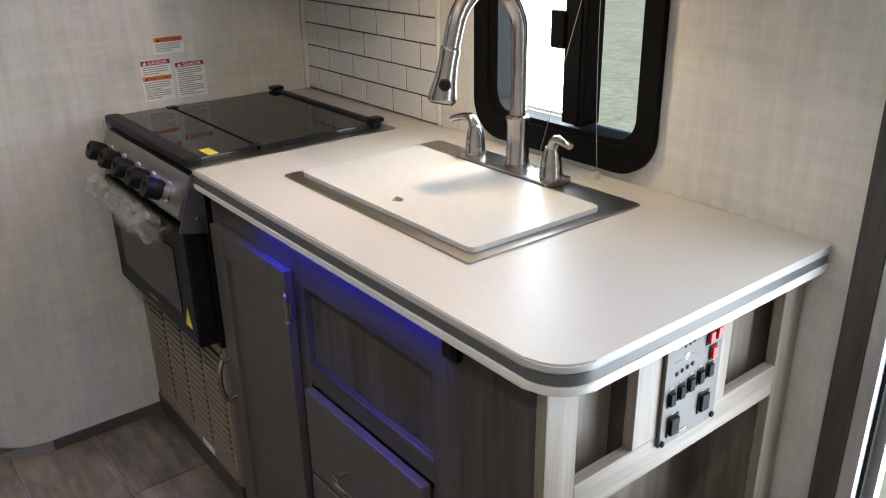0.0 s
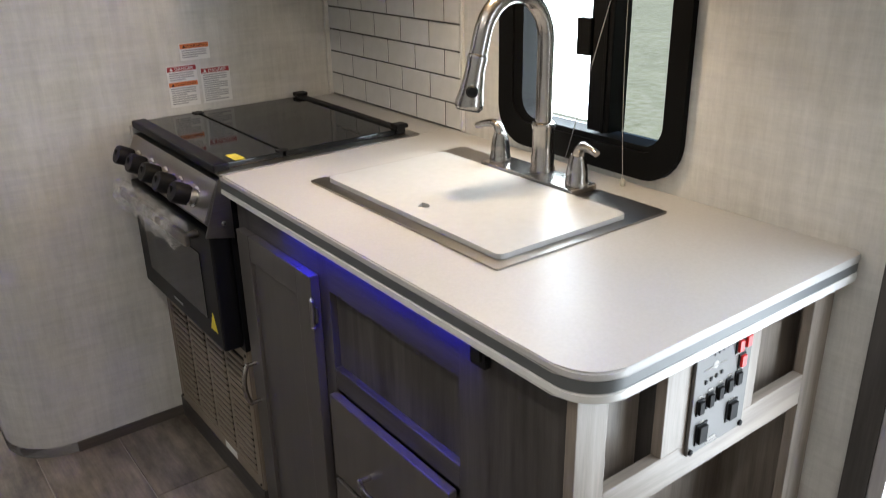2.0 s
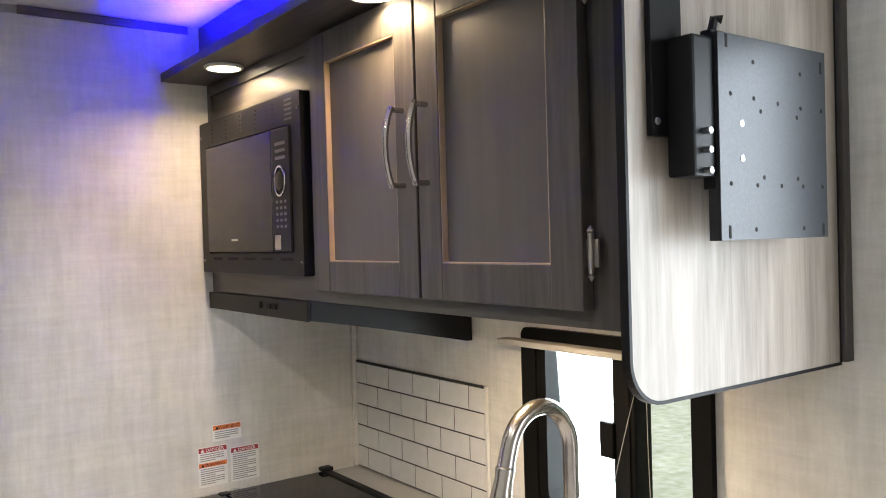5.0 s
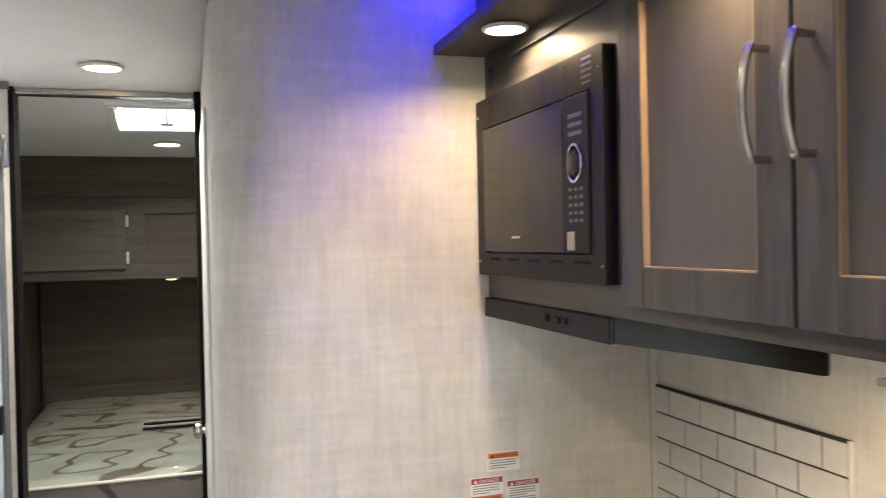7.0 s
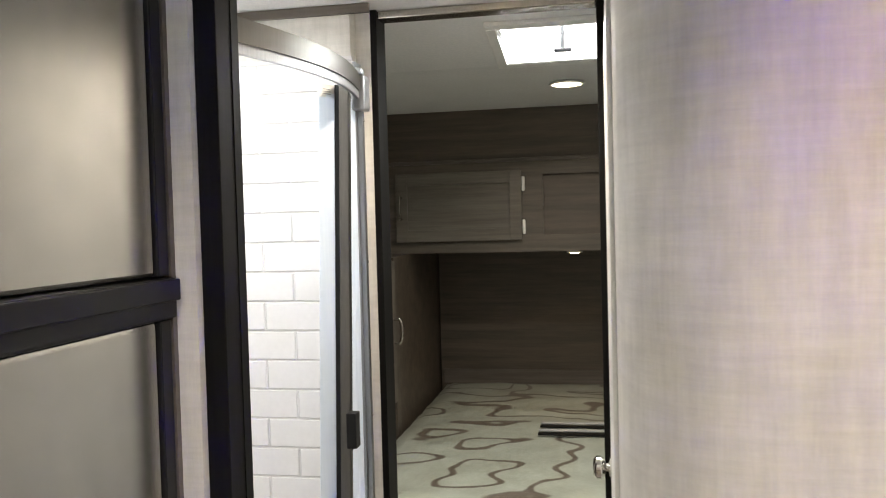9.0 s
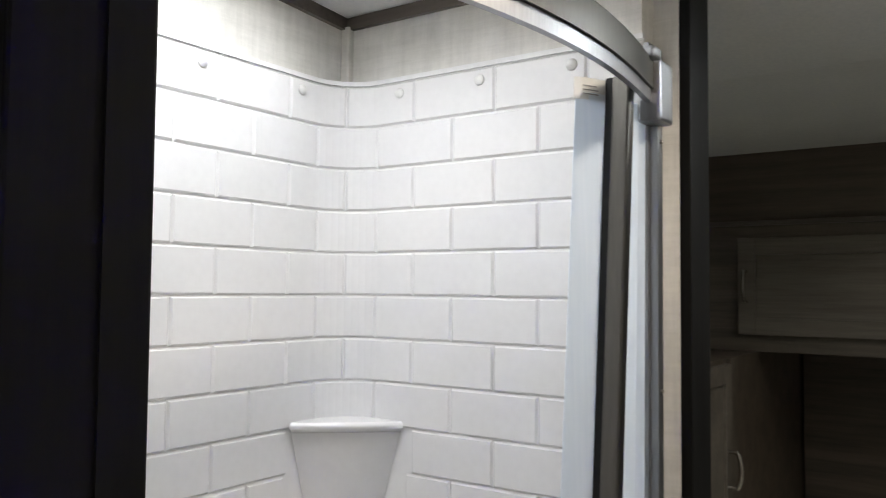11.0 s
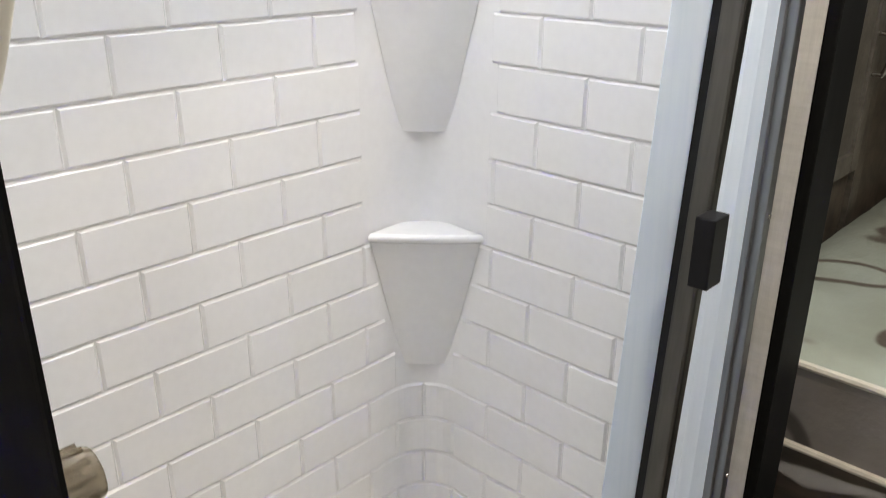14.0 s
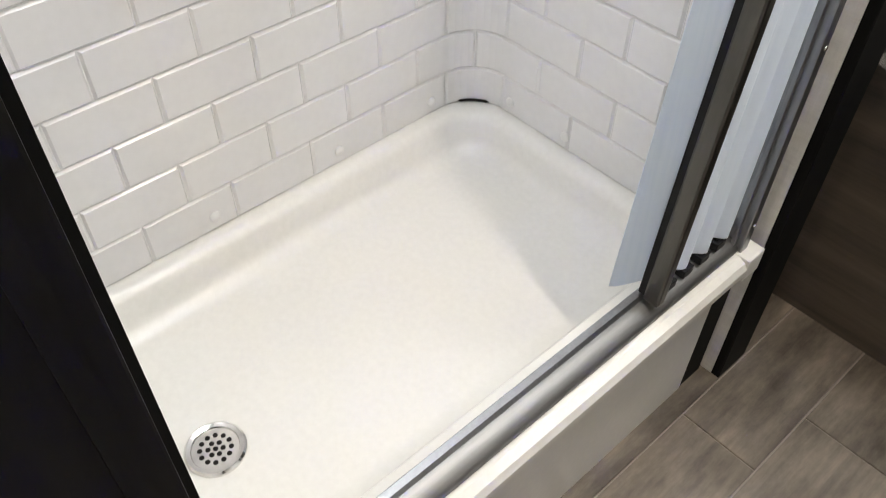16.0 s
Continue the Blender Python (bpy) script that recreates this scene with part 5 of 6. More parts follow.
# ---- bedroom ----
mat_ = thing("mattress", (1.6, 5.38, 0.62), "mattress with looped brown print wrapped in clear plastic", "mattress")
def mattress_top():
    bm = bmesh.new()
    nx, ny = 40, 46
    x0, x1, y0, y1 = 0.955, 2.45, 4.50, 6.24
    grid = [[bm.verts.new((x0 + (x1 - x0) * i / nx, y0 + (y1 - y0) * j / ny, 0.80 + 0.006 * noise.noise(Vector((i * 0.35, j * 0.35, 2))) - 0.018 * (max(0, 1 - min(i, nx - i, j, ny - j) / 1.6)) ** 2)) for j in range(ny + 1)] for i in range(nx + 1)]
    for i in range(nx):
        for j in range(ny):
            bm.faces.new((grid[i][j], grid[i + 1][j], grid[i + 1][j + 1], grid[i][j + 1]))
    return bm
part("ticking", mattress_top(), M_MATT, mat_, "pale looped-print ticking", smooth=True)
part("side_border", bx(0.958, 4.503, 0.622, 2.447, 6.237, 0.785, 0.02), M_MATSIDE, mat_, "grey mattress border")
part("piping", tube([(0.96, 4.502, 0.787), (2.44, 4.502, 0.787)], 0.007, 8), M_CREAMPL, mat_, smooth=True)
part("piping", tube([(0.96, 4.502, 0.636), (2.44, 4.502, 0.636)], 0.007, 8), M_CREAMPL, mat_, smooth=True)
part("plastic_sheet", tube([(0.98 + 0.05 * k, 4.494 + 0.004 * math.sin(k * 2.2), 0.60 + 0.012 * math.sin(k * 1.3)) for k in range(29)], [0.012 + 0.006 * math.sin(k * 1.9) for k in range(29)], 8), M_FILM, mat_, "gathered plastic wrap")
bag = thing("literature_strip", (1.66, 5.33, 0.80), "dark striped strap lying on the mattress", "strap")
for k in range(4):
    part("stripe", bx(1.48, 5.22 + k * 0.055, 0.806, 2.02, 5.245 + k * 0.055, 0.812, 0.002), M_INK if k % 2 else M_BLKWOOD, bag)
bb = thing("bed_platform", (1.6, 5.38, 0), "dark brown plywood bed platform wrapped in plastic", "bed")
part("front_board", bx(0.955, 4.545, 0.0, 2.45, 4.565, 0.612, 0.003), M_BROWN, bb)
part("deck", bx(0.955, 4.54, 0.612, 2.45, 6.24, 0.621), M_BROWN, bb)
part("side_board", bx(0.955, 4.565, 0.0, 0.975, 6.24, 0.612), M_BROWN, bb)
part("trim_rail", bx(0.955, 4.538, 0.575, 2.45, 4.546, 0.612, 0.002), M_BROWNF, bb)
bc = thing("bed_overhead_cabinet", (1.6, 5.95, 1.462), "brown wood-look overhead cabinet above the bed", "cabinet")
BY = 5.660
part("bottom", bx(X0 + 0.002, BY, 1.462, X1 - 0.002, YF - 0.002, 1.477), M_BROWNF, bc)
part("bottom_rail", bx(X0 + 0.002, BY - 0.018, 1.462, X1 - 0.002, BY, 1.530), M_BROWNF, bc)
part("top_rail", bx(X0 + 0.002, BY - 0.018, 1.782, X1 - 0.002, BY, 1.846), M_BROWNF, bc)
part("crown_lip", bx(X0 + 0.002, BY - 0.026, 1.838, X1 - 0.002, BY - 0.004, 1.852, 0.003), M_BROWNTRIM, bc)
part("upper_wall", sloped_top(bx(X0 + 0.002, BY - 0.006, 1.852, X1 - 0.002, BY + 0.02, 2.05), -0.01), M_BROWN, bc, "wood-look panel up to the ceiling")
part("inner_back", bx(X0 + 0.002, BY - 0.002, 1.530, X1 - 0.002, BY + 0.006, 1.782), M_BROWN, bc)
for x0, x1 in ((X0 + 0.004, 0.876), (1.395, 1.490), (1.730, 1.820), (2.36, 2.43)):
    part("stile", bx(x0, BY - 0.016, 1.530, x1, BY, 1.782), M_BROWNF, bc)
for x0, x1, hx in ((0.868, 1.402, 0.892), (1.817, 2.360, 2.337)):
    d = panel_door("door", bc, BY - 0.038, -1, x0, x1, 1.512, 1.800, M_BDOOR, 0.008, 0.05, 0.019, axis="y")
    pull("handle", (hx, BY - 0.038, 1.610), (hx, BY - 0.038, 1.700), (0, -1, 0), d, rise=0.026)
for x in (1.410, 1.808):
    for z in (1.566, 1.744):
        h = lathe([(0.004, 0), (0.0065, 0.004), (0.007, 0.03), (0.0065, 0.056), (0.004, 0.06)], (x, BY - 0.030, z - 0.03), n=12)
        part("hinge", h, M_WHITEPL, bc, "pale hinge cap", smooth=True)
puck((1.612, 5.70, 1.461), 0.032, "small warm reading lamp under the overhead cabinet", M_LAMPDIM, group="reading lamps", name="reading_lamp")
tw = thing("bedside_wardrobe", (0.72, 5.6, 0), "narrow brown bedside wardrobe with a pale door", "wardrobe")
part("carcass", bx(X0 + 0.002, 4.98, 0.0, 0.915, 6.29, 1.460), M_BROWN, tw)
part("front_stile", bx(0.915, 5.325, 0.0, 0.928, 5.385, 1.460), M_BROWNF, tw)
wd = panel_door("door", tw, 0.936, 1, 5.000, 5.310, 0.905, 1.450, M_BDOOR, 0.008, 0.05, 0.018)
pull("handle", (0.936, 5.278, 1.135), (0.936, 5.278, 1.225), (1, 0, 0), wd, rise=0.026)
hw = thing("headboard_wall_panel", (1.6, 6.26, 0.6), "brown horizontal-grain panel behind the bed", "panel")
part("board", bx(0.925, 6.245, 0.55, X1 - 0.002, 6.292, 1.461), M_BROWN, hw)
part("bottom_rail", bx(0.94, 6.238, 0.79, X1 - 0.002, 6.246, 0.86, 0.002), M_BROWNTRIM, hw)
bd = thing("hall_door", (1.72, 3.95, 0), "closed white hall door with a satin nickel knob", "door")
part("slab", bx(1.7325, 3.62, 0.02, 1.7405, 4.262, 1.98, 0.002), M_WHITEPL, bd)
part("knob", lathe([(0.024, 0), (0.024, 0.004), (0.010, 0.006), (0.009, 0.012), (0.018, 0.016), (0.026, 0.024), (0.026, 0.034), (0.018, 0.041), (0.003, 0.043)], (1.7325, 4.18, 1.012), (-1, 0, 0), 24), M_CHROME, bd, "round satin nickel knob", smooth=True)

# ---- shower ----
SWX, SWY, SR = 0.540, 4.231, 0.085          # inner faces of the surround and its corner radius
SY_IN, SX_OUT, SZ0, SH, ROWS = 3.366, 1.118, 0.3435, 0.0755, 22
SZ1 = SZ0 + ROWS * SH
L_LEFT = SWY - SR - SY_IN
L_ARC = SR * math.pi / 2
L_ALL = L_LEFT + L_ARC + (SX_OUT - SWX - SR)


def wall_at(s, off=0.0):
    """Plan point at s metres along the surround: the side wall, round the corner, the end wall; off metres into the room."""
    if s <= L_LEFT:
        return SWX + off, SY_IN + s
    if s < L_LEFT + L_ARC:
        a = math.pi - (s - L_LEFT) / SR
        return SWX + SR + (SR - off) * math.cos(a), SWY - SR + (SR - off) * math.sin(a)
    return SWX + SR + s - L_LEFT - L_ARC, SWY - off


def s_left(y):
    return y - SY_IN


def s_end(x):
    return L_LEFT + L_ARC + x - SWX - SR


samples = [0.0, L_LEFT] + [L_LEFT + L_ARC * k / 10 for k in range(1, 11)] + [L_ALL]
surround = tagged(part("shower_surround", ribbon([wall_at(s) for s in samples], SZ0 - 0.02, SZ1 + 0.004, 0.006), M_ACRYL, smooth=True), "white moulded acrylic shower surround with brick relief", "shower wall", kind="structure")
part("top_lip", ribbon([wall_at(s, 0.0045) for s in samples], SZ1 + 0.001, SZ1 + 0.009, 0.010), M_ACRYL, surround, smooth=True)
structure("wall_shower_side", sloped_top(bx(X0, 3.352, 0, SWX - 0.007, 4.285, 2.1), -0.01), M_WALL, "linen wallpapered wall above the shower", "wall")
structure("wall_shower_end", sloped_top(bx(SWX - 0.007, SWY + 0.007, 0, 1.112, 4.285, 2.1), -0.01), M_WALL, "linen wallpapered end wall of the shower", "wall")
structure("wall_shower_near", sloped_top(bx(SWX - 0.007, 3.352, 0, 1.12, 3.360, 2.1), -0.01), M_ACRYL, "white acrylic near wall of the shower", "wall")
structure("trim_shower_corner", sloped_top(bx(SWX - 0.007, SWY - 0.008, SZ1 + 0.009, SWX + 0.012, SWY + 0.007, 2.1, 0.003), 0.02), M_WALL, "linen covered corner strip above the surround", "trim")
crown = ribbon([(SWX - 0.007, 3.36), (SWX - 0.007, SWY + 0.007)], lambda y: roof(y) - 0.024, lambda y: roof(y) - 0.001, -0.010)
ribbon([(SWX - 0.007, SWY + 0.007), (1.165, SWY + 0.007)], lambda y: roof(y) - 0.024, lambda y: roof(y) - 0.001, -0.010, crown)
structure("trim_shower_ceiling", crown, M_BROWNTRIM, "brown ceiling trim round the shower", "trim")

BL_SIDE, BL_END, GAP, PROUD, BEV = 0.152, 0.1635, 0.0006, 0.0042, 0.0036


def brick_mesh(s0, s1, h, curved):
    """One moulded brick with sloping edges, straight in its own frame or bent round the corner in the world's."""
    cols = [s0, s0 + BEV]
    if curved:
        cols += [s for s in (L_LEFT + L_ARC * k / 10 for k in range(11)) if s0 + 2 * BEV < s < s1 - 2 * BEV]
    cols += [s1 - BEV, s1]
    bm = bmesh.new()
    rows = []
    for i, s in enumerate(cols):
        end = i in (0, len(cols) - 1)
        col = []
        for z, o in ((0, 0), (BEV, 0 if end else PROUD), (h - BEV, 0 if end else PROUD), (h, 0)):
            zz = z if not end else (BEV * 0.2 if z <= BEV else h - BEV * 0.2)
            if end and z in (0, h):
                zz = z
            if curved:
                x, y = wall_at(s, o)
                col.append(bm.verts.new((x, y, zz)))
            else:
                col.append(bm.verts.new((s - s0, -o, zz)))
        rows.append(col)
    for a, b in zip(rows, rows[1:]):
        for k in range(3):
            bm.faces.new((a[k], b[k], b[k + 1], a[k + 1]))
    bmesh.ops.recalc_face_normals(bm, faces=bm.faces)
    if curved and sum(f.normal.x - f.normal.y for f in bm.faces) < 0:
        bmesh.ops.reverse_faces(bm, faces=bm.faces)
    if not curved and sum(-f.normal.y for f in bm.faces) < 0:
        bmesh.ops.reverse_faces(bm, faces=bm.faces)
    me = bpy.data.meshes.new("brick")
    bm.to_mesh(me)
    bm.free()
    me.materials.append(M_ACRYL)
    return me


brick_cache = {}


def lay_brick(s0, s1, z0):
    s0, s1, h = s0 + GAP, s1 - GAP, SH - 2 * GAP
    if s1 - s0 < 0.012:
        return
    flat_l, flat_e = s1 <= L_LEFT + 1e-6, s0 >= L_LEFT + L_ARC - 1e-6
    if flat_l or flat_e:
        key = round(s1 - s0, 4)
        if key not in brick_cache:
            brick_cache[key] = brick_mesh(0, s1 - s0, h, False)
        b = new("brick", brick_cache[key])
        x, y = wall_at(s0)
        b.matrix_basis = pose(x, y, z0 + GAP, 0, 0, 90 if flat_l else 0)
    else:
        b = new("brick", brick_mesh(s0, s1, h, True))
        b.location.z = z0 + GAP
    b.parent = surround


SMOOTH = {8: (4.094, 0.690), 9: (4.088, 0.691), 10: (4.093, 0.690), 11: (4.093, 0.690), 12: (4.092, 0.688), 13: (4.092, 0.688), 14: (4.106, 0.672), 15: (4.122, 0.655), 16: (4.136, 0.637), 17: (4.158, 0.617)}


def lay_surround():
    for r in range(ROWS):                        # row 0 hangs from the top
        z0 = SZ1 - (r + 1) * SH
        even = r % 2 == 0
        ys = [4.087 - BL_SIDE * k for k in range(5)] if even else [4.007 - BL_SIDE * k for k in range(5)]
        xs = [0.703 + BL_END * k for k in range(3)] if even else [0.784 + BL_END * k for k in range(3)]
        corner = [L_LEFT + L_ARC / 2] if even else [s_left(4.155), s_end(0.621)]
        cuts = [0.0] + [s_left(y) for y in sorted(ys) if y < 4.13 and y > SY_IN + 0.01] + corner + [s_end(x) for x in xs if x < SX_OUT - 0.01 and x > 0.66] + [L_ALL]
        if r in SMOOTH:
            a, b = s_left(SMOOTH[r][0]), s_end(SMOOTH[r][1])
            left = [s for s in cuts if s < a - 0.012] + [a]
            right = [b] + [s for s in cuts if s > b + 0.012]
            runs = (left, right)
        else:
            runs = (cuts,)
        for run in runs:
            for s0, s1 in zip(run, run[1:]):
                lay_brick(s0, s1, z0)


def loft(rings):
    bm = bmesh.new()
    rings = [[bm.verts.new(v) for v in r] for r in rings]
    m = len(rings[0])
    for r0, r1 in zip(rings, rings[1:]):
        for k in range(m):
            bm.faces.new((r0[k], r0[(k + 1) % m], r1[(k + 1) % m], r1[k]))
    bm.faces.new(rings[0])
    bm.faces.new(rings[-1][::-1])
    return bm


def corner_shelf(z, low, name_label):
    """A moulded corner shelf: flat top with a rolled front edge over a tapering bracket that sinks into the corner."""
    t = thing("corner_shelf", (SWX + 0.05, SWY - 0.05, low), name_label, "shelf", "moulded corner shelves")
    a, b = Vector((SWX + 0.002, 4.094)), Vector((0.690, SWY - 0.002))
    c = Vector((SWX, SWY))
    mid = (a + b) / 2
    n = 12
    levels = [(0.000, 1.00, 0.000), (0.006, 1.02, 0.004), (0.012, 1.03, 0.005), (0.020, 1.02, 0.004), (0.026, 0.99, 0.0)]
    tap = (z - low - 0.019) / 6
    levels = [(dz * 0.55, w * 0.93, push) for dz, w, push in levels]
    levels += [(0.019, 0.92, -0.006)] + [(0.019 + tap * k, 0.92 - 0.51 * (k / 6) ** 1.0, -0.006 - 0.052 * (k / 6) ** 1.3) for k in range(1, 7)]
    rings = []
    out = Vector((b - a)).normalized()
    nrm = Vector((out.y, -out.x))
    for dz, w, push in levels:
        if dz > 0.0185:                              # the bracket slides back into the corner as it narrows
            p, q = c + (a - c) * w, c + (b - c) * w
        else:
            p, q = mid + (a - mid) * w + nrm * push, mid + (b - mid) * w + nrm * push
        ring = [Vector((*(p + (q - p) * k / n + nrm * 0.004 * math.sin(math.pi * k / n)), z - dz)) for k in range(n + 1)]
        ring.append(Vector((c.x + 0.001, c.y - 0.001, z - dz)))
        rings.append(ring)
    part("shelf_top", loft(rings[:6]), M_ACRYL, t, smooth=True)
    part("bracket", loft(rings[5:]), M_ACRYL, t, smooth=True)
    return t


corner_shelf(1.412, 1.128, "moulded white corner shelf on a tapering bracket")
corner_shelf(0.968, 0.690, "lower moulded white corner shelf on a tapering bracket")

for z, places in ((1.984, ((SWX, 3.690), (SWX, 3.902), (SWX, 4.114), (0.671, SWY), (0.838, SWY), (1.005, SWY))), (0.372, ((SWX, 3.663), (SWX, 3.907), (SWX, 4.119), (0.642, SWY), (0.777, SWY), (0.955, SWY)))):
    for x, y in places:
        ax = (1, 0, 0) if x == SWX else (0, -1, 0)
        at = Vector((x, y, z)) + Vector(ax) * PROUD
        part("screw_cap", lathe([(0.0095, -0.001), (0.0090, 0.0025), (0.006, 0.005), (0.001, 0.0058)], at, ax, 16), M_WHITEPL, surround, smooth=True)

# shower pan with curb
pan = thing("shower_pan", (0.84, 3.80, 0), "ivory moulded shower pan with a tall rounded curb", "shower pan")


def pan_mesh():
    """Rim, coved sides and a floor that falls to the drain."""
    bm = bmesh.new()
    x0, x1, y0, y1 = SWX + 0.001, 1.104, SY_IN + 0.001, SWY - 0.001
    steps = [(0.000, 0.345, 0.085), (0.020, 0.349, 0.082), (0.032, 0.346, 0.080), (0.044, 0.334, 0.075), (0.054, 0.312, 0.070), (0.068, 0.296, 0.064), (0.096, 0.290, 0.05)]
    rings = [[bm.verts.new((u, v, z)) for u, v in rounded(x0 + d, y0 + d * 0.35, x1 - d, y1 - d, (r,) * 4, 8)] for d, z, r in steps]
    n = len(rings[0])
    low = [bm.verts.new((u, v, 0.20)) for u, v in rounded(x0, y0, x1, y1, (0.085,) * 4, 8)]
    rings = [low] + rings
    for a, b in zip(rings, rings[1:]):
        for k in range(n):
            bm.faces.new((a[k], a[(k + 1) % n], b[(k + 1) % n], b[k]))
    mid = bm.verts.new((0.852, 3.460, 0.2865))
    for k in range(n):
        bm.faces.new((rings[-1][k], rings[-1][(k + 1) % n], mid))
    return bm


part("basin", pan_mesh(), M_PAN, pan, smooth=True)
curb = [(1.100, 0.0), (1.132, 0.0), (1.134, 0.315), (1.140, 0.328), (1.158, 0.332), (1.165, 0.342), (1.166, 0.358), (1.160, 0.369), (1.148, 0.374), (1.100, 0.374), (1.070, 0.366), (1.060, 0.345), (1.060, 0.0)]
part("curb", prism(curb, "y", 3.368, SWY - 0.020), M_PAN, pan, "tall rounded curb")
part("curb_end", bx(1.130, SWY - 0.024, 0.330, 1.166, SWY + 0.020, 0.376, 0.004), M_PAN, pan)
part("apron_gap", bx(1.110, SWY - 0.0195, 0.0, 1.130, SWY + 0.045, 0.330), M_BLKWOOD, pan)
part("corner_gap", tube([(SWX + SR + (SR - 0.0075) * math.cos(radians(a)), SWY - SR + (SR - 0.0075) * math.sin(radians(a)), 0.3505) for a in range(112, 162, 5)], [0.0006] + [0.0024] * 8 + [0.0006], 6), M_DEEP, pan, "dark open joint in the corner")
dr = thing("shower_drain", (0.852, 3.460, 0.283), "round chrome shower drain with a perforated plate", "drain")
part("flange", lathe([(0.042, -0.002), (0.042, 0.002), (0.039, 0.0045), (0.033, 0.003), (0.032, 0.001), (0.002, 0.001)], (0.852, 3.460, 0.290), n=32), M_CHROME, dr, smooth=True)
for ring_r, count in ((0.0, 1), (0.010, 6), (0.021, 12)):
    for k in range(count):
        a = 2 * math.pi * k / count
        part("hole", lathe([(0.0036, 0), (0.0036, 0.0004), (0.001, 0.0005)], (0.852 + ring_r * math.cos(a), 3.460 + ring_r * math.sin(a), 0.291), n=10), M_DEEP, dr)

# retractable shower door
sd = thing("shower_door", (1.12, 4.12, 0.374), "retracted milky film shower door with bronze pull bar", "shower door")
part("bottom_track", prism([(1.096, 0.3745), (1.112, 0.3745), (1.112, 0.396), (1.108, 0.402), (1.098, 0.402), (1.096, 0.399)], "y", 3.368, SWY - 0.001), M_ALU, sd, "grey aluminium track")
part("track_cover", prism([(1.112, 0.3745), (1.140, 0.3745), (1.141, 0.378), (1.139, 0.383), (1.135, 0.387), (1.129, 0.391), (1.121, 0.3945), (1.115, 0.396), (1.112, 0.396)], "y", 3.368, SWY - 0.001), M_TRACK, sd, "rounded grey metal track cover", smooth=True)


def pleat(y0, y1, x_mid, amp, waves, z0, z1, thick=0.0015):
    n = waves * 8
    path = [(x_mid + amp * math.sin(2 * math.pi * waves * k / n), y0 + (y1 - y0) * k / n) for k in range(n + 1)]
    return ribbon(path, z0, z1, thick)


LEAN = 0.079


def leaned(bm):
    """The pulled door stands a little out of plumb."""
    for v in bm.verts:
        v.co.y += LEAN * (v.co.z - 0.40)
    return bm


part("film_flap", leaned(ribbon([(1.078, 3.972), (1.084, 3.978), (1.090, 3.989), (1.097, 4.004), (1.103, 4.018)], 0.425, 1.905, 0.002)), M_RIB, sd, "milky film flap", smooth=True)
part("flap_top_seal", leaned(ribbon([(1.076, 3.970), (1.083, 3.976), (1.089, 3.987), (1.096, 4.002), (1.102, 4.016)], 1.895, 1.925, 0.004)), M_WHITEPL, sd)
for k in range(3):
    part("print_bar", leaned(ribbon([(1.086, 3.978), (1.0975, 4.001)] if k else [(1.086, 3.978), (1.0960, 3.998)], 1.913 - k * 0.0055, 1.9145 - k * 0.0055, 0.0008)), M_INK, sd)
part("pull_bar", leaned(bx(1.114, 4.006, 0.405, 1.140, 4.024, 1.928, 0.004)), M_BRONZE, sd, "bronze pull bar")
part("bar_seal", leaned(bx(1.102, 4.012, 0.405, 1.1142, 4.026, 1.928, 0.002)), M_RUBBER, sd)


def folded_film():
    """Pleats between the leaning bar and the upright wall channel."""
    bm = bmesh.new()
    n = 32
    cols = []
    for k in range(n + 1):
        u = k / n
        x = 1.120 + 0.013 * math.sin(u * 2 * math.pi * 4) * (0.3 + 0.7 * u)
        cols.append([bm.verts.new((x, (4.024 + LEAN * (z - 0.40)) * (1 - u) + 4.216 * u, z)) for z in (0.42, 0.9, 1.4, 1.90)])
    for a, b in zip(cols, cols[1:]):
        for k in range(3):
            bm.faces.new((a[k], b[k], b[k + 1], a[k + 1]))
    return bm


part("pleats", folded_film(), M_RIB, sd, "folded milky film", smooth=True)
part("wall_channel", bx(1.100, 4.212, 0.376, 1.146, SWY - 0.001, 1.94, 0.002), M_ALU, sd, "grey aluminium wall channel")
part("channel_lip", bx(1.128, 4.204, 0.376, 1.134, 4.212, 1.94, 0.001), M_ALU, sd)
part("wall_flange", bx(1.112, SWY, 0.376, 1.126, 4.283, 2.0, 0.002), M_ALU, sd)
for z in (0.43, 0.73, 1.115, 1.5, 1.85):
    part("screw", lathe([(0.0035, 0), (0.003, 0.0015), (0.001, 0.002)], (1.1465, 4.222, z), (1, 0, 0), 10), M_CHROME, sd, smooth=True)
lt = part("latch", bx(1.137, 4.038, 1.079, 1.160, 4.072, 1.160, 0.002), M_BLACK, sd, "black pull latch")
part("latch_plate", bx(1.128, 4.066, 1.067, 1.142, 4.0705, 1.160, 0.001), M_BLACK, lt)
for k in range(4):
    part("guide_foot", merge(bx(1.106, 4.045 + k * 0.040, 0.3965, 1.128, 4.068 + k * 0.040, 0.412, 0.002), bx(1.112, 4.050 + k * 0.040, 0.412, 1.120, 4.056 + k * 0.040, 0.424)), M_BLACK, sd, "black guide foot")
rail = [(1.170 + 0.050 * math.sin(math.pi * k / 20) - 0.022 * k / 20, 3.372 + (4.200 - 3.372) * k / 20) for k in range(21)]
sag = lambda y: 0.045 * (4.222 - y) / 0.85
part("top_rail", ribbon(rail, lambda y: 1.918 - sag(y), lambda y: 1.957 - sag(y), 0.016), M_BRONZE, sd, "curved bronze top rail", smooth=True)
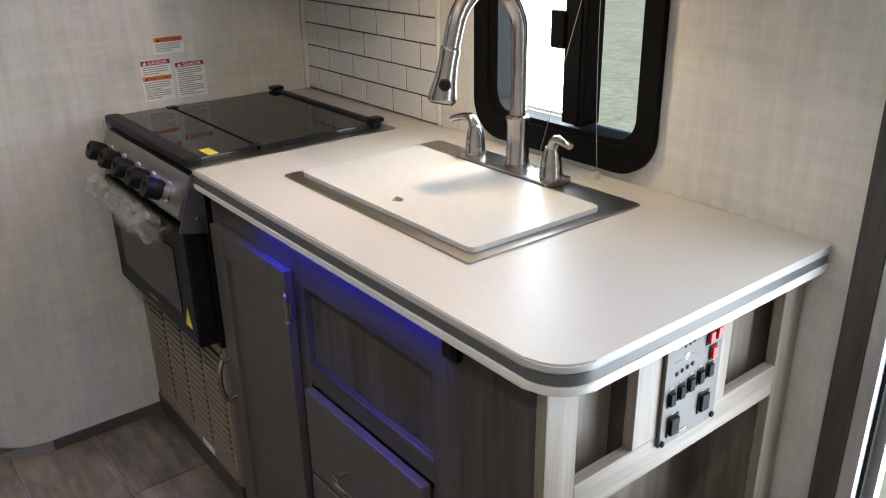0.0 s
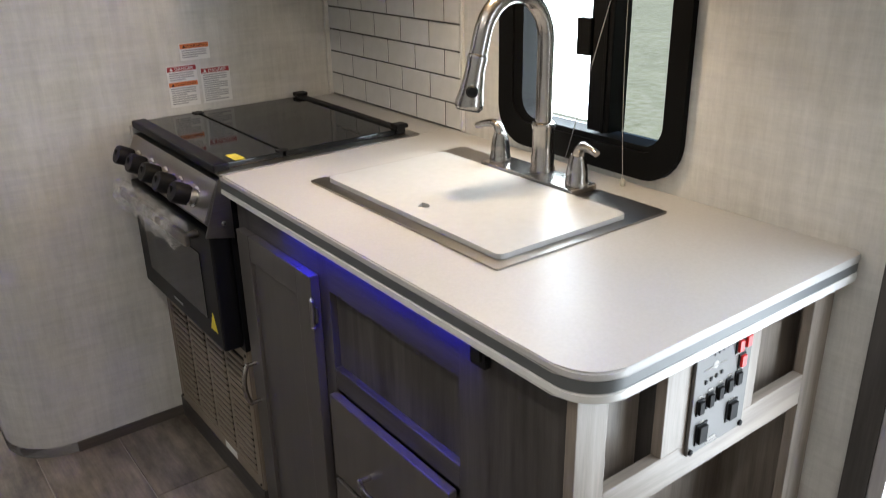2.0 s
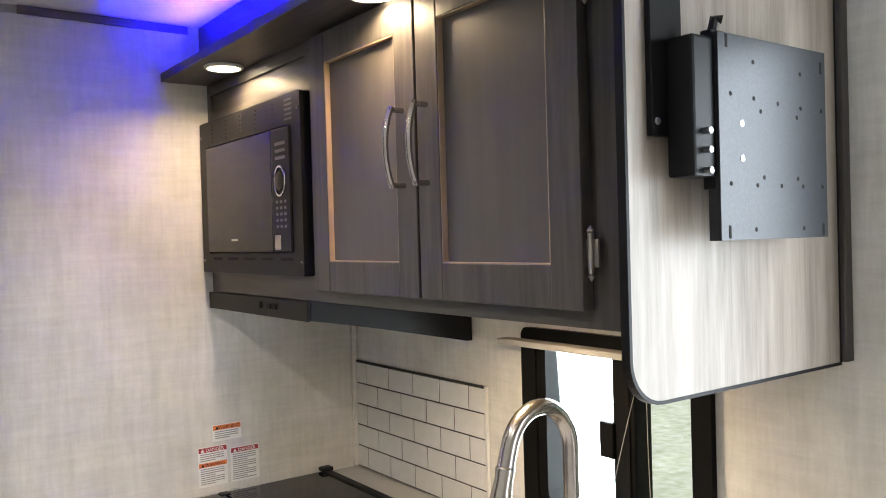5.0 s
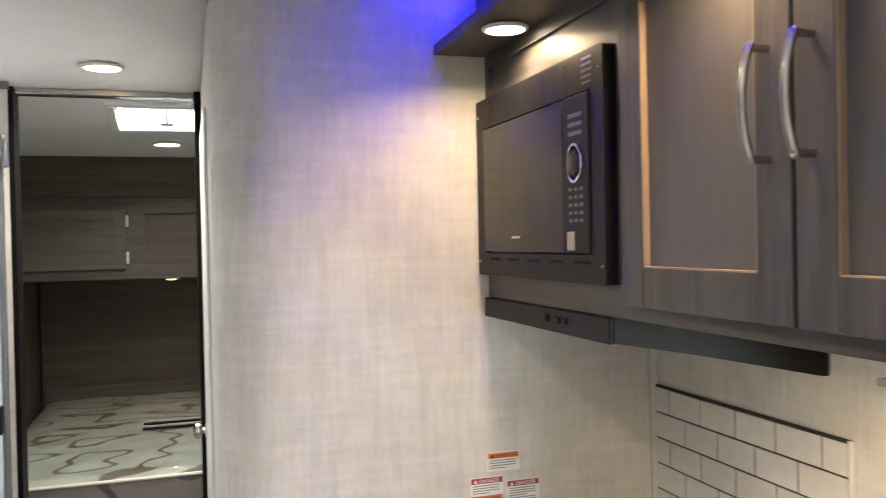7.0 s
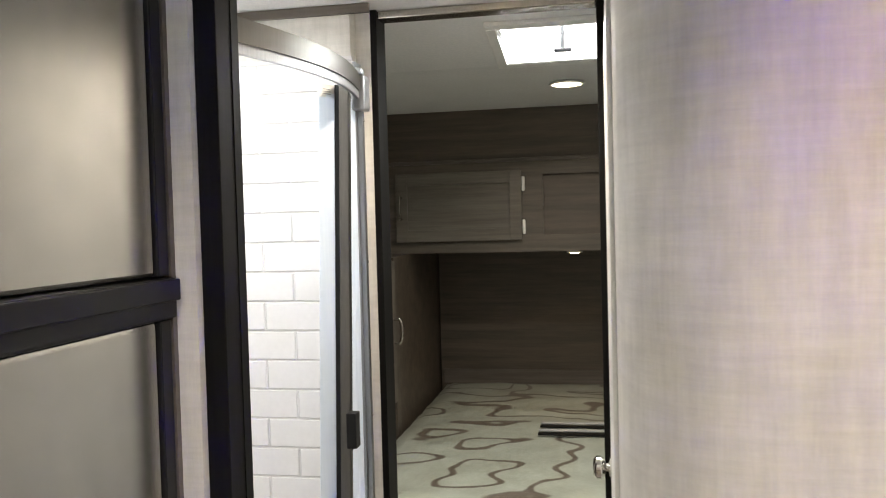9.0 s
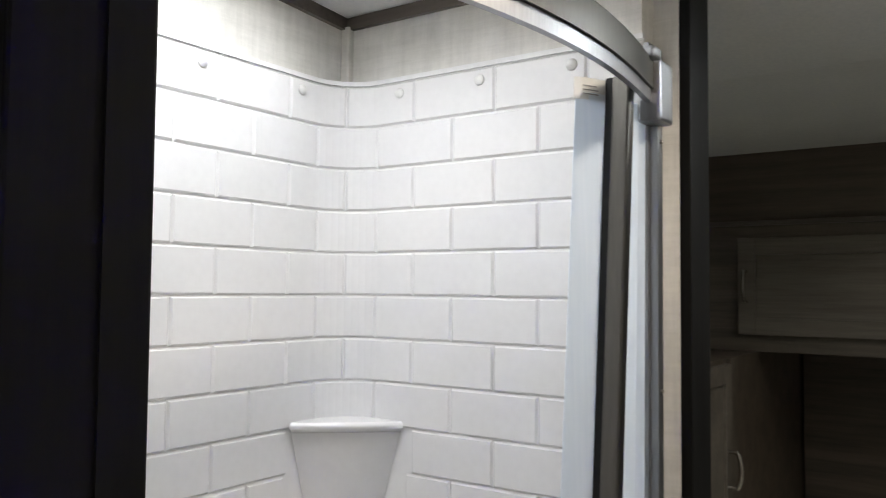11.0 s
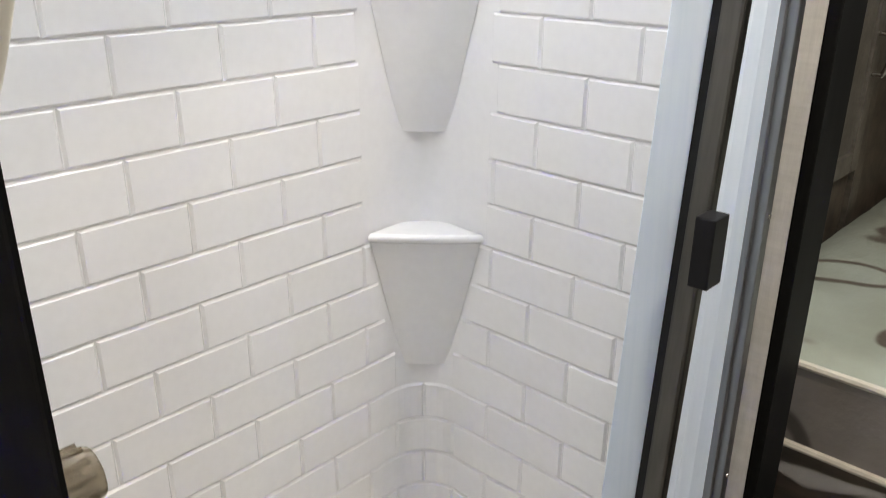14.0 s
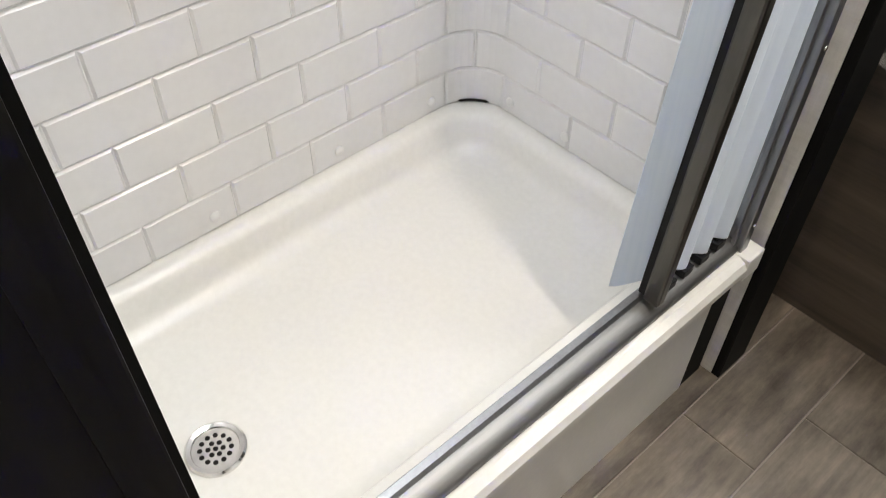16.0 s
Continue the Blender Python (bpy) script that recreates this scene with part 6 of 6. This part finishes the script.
part("rail_lip", ribbon([(x - 0.004, y) for x, y in rail], lambda y: 1.901 - sag(y), lambda y: 1.918 - sag(y), 0.008), M_ALU, sd, smooth=True)
part("end_bracket", bx(1.128, 4.178, 1.872, 1.162, SWY - 0.001, 1.957, 0.005), M_ALU, sd)
part("hanger", merge(rod((1.128, 4.152, 1.925), (1.136, 4.152, 1.955), 0.007, n=12), bx(1.118, 4.138, 1.950, 1.168, 4.166, 1.966, 0.004)), M_ALU, sd)

# shower valve on the near wall
sv = thing("shower_valve", (0.98, 3.366, 1.06), "shower valve with smoky clear knobs", "shower tap")
part("body", bx(0.885, 3.3605, 1.085, 1.07, 3.378, 1.135, 0.008), M_CHROME, sv)
for x in (1.030, 0.925):
    k = part("knob", lathe([(0.012, 0), (0.013, 0.006), (0.018, 0.010), (0.0205, 0.018), (0.0205, 0.043), (0.0175, 0.050), (0.010, 0.051), (0.002, 0.0495)], (x, 3.378, 1.112), (0, 1, 0), 16), M_SMOKY, sv, "smoky clear faceted knob")
    part("flute", lathe([(0.009, 0.0505), (0.008, 0.0530), (0.002, 0.0535)], (x, 3.378, 1.112), (0, 1, 0), 14), M_CHROME, k, smooth=True)
    for j in range(12):
        a = 2 * math.pi * j / 12
        part("rib", rod((x + 0.0200 * math.cos(a), 3.400, 1.112 + 0.0200 * math.sin(a)), (x + 0.0200 * math.cos(a), 3.422, 1.112 + 0.0200 * math.sin(a)), 0.0028, n=6), M_SMOKY, k)
hs = thing("shower_hose", (0.9, 3.40, 1.12), "cream plastic shower hose hanging in a loop", "hose")
hose_pts = bezier((0.86, 3.385, 1.70), (0.90, 3.44, 1.62), (1.012, 3.445, 1.56), (1.004, 3.445, 1.472), 12)[:-1] + bezier((1.004, 3.445, 1.472), (0.995, 3.445, 1.39), (0.90, 3.43, 1.30), (0.885, 3.378, 1.14), 12)
part("tube", tube(hose_pts, 0.0072, 12), M_CREAMPL, hs, smooth=True)

lay_surround()

# ---- floor planks ----
SEAMS = [0.50, 0.70, 0.95, 1.170, 1.322, 1.537, 1.795, 2.011, 2.226, 2.44, 2.65, 2.82]
ENDS = [4.30, 4.05, 4.55, 4.172, 4.331, 2.985, 2.560, 2.884, 2.70, 3.1, 2.6]
plank_cache = {}


def plank_mesh(w, l):
    key = (round(w, 3), round(l, 3))
    if key not in plank_cache:
        g, b = 0.0011, 0.0012
        bm = bmesh.new()
        a = [bm.verts.new((x, y, 0)) for x, y in ((g, g), (w - g, g), (w - g, l - g), (g, l - g))]
        c = [bm.verts.new((x, y, 0.0030)) for x, y in ((g + b, g + b), (w - g - b, g + b), (w - g - b, l - g - b), (g + b, l - g - b))]
        bm.faces.new(c)
        for k in range(4):
            bm.faces.new((a[k], a[(k + 1) % 4], c[(k + 1) % 4], c[k]))
        me = bpy.data.meshes.new("plank")
        bm.to_mesh(me)
        bm.free()
        me.materials.append(M_FLOOR)
        plank_cache[key] = me
    return plank_cache[key]


for i, (xa, xb) in enumerate(zip(SEAMS, SEAMS[1:])):
    y = ENDS[i]
    while y > YB:
        y -= 0.914
    y = max(y, YB - 0.914)
    while y < YF:
        a, b = max(y, YB), min(y + 0.914, YF)
        if b - a > 0.01:
            p = new("plank", plank_mesh(xb - xa, b - a))
            p.location = (xa, a, -0.0030)
            p.parent = floor
        y += 0.914
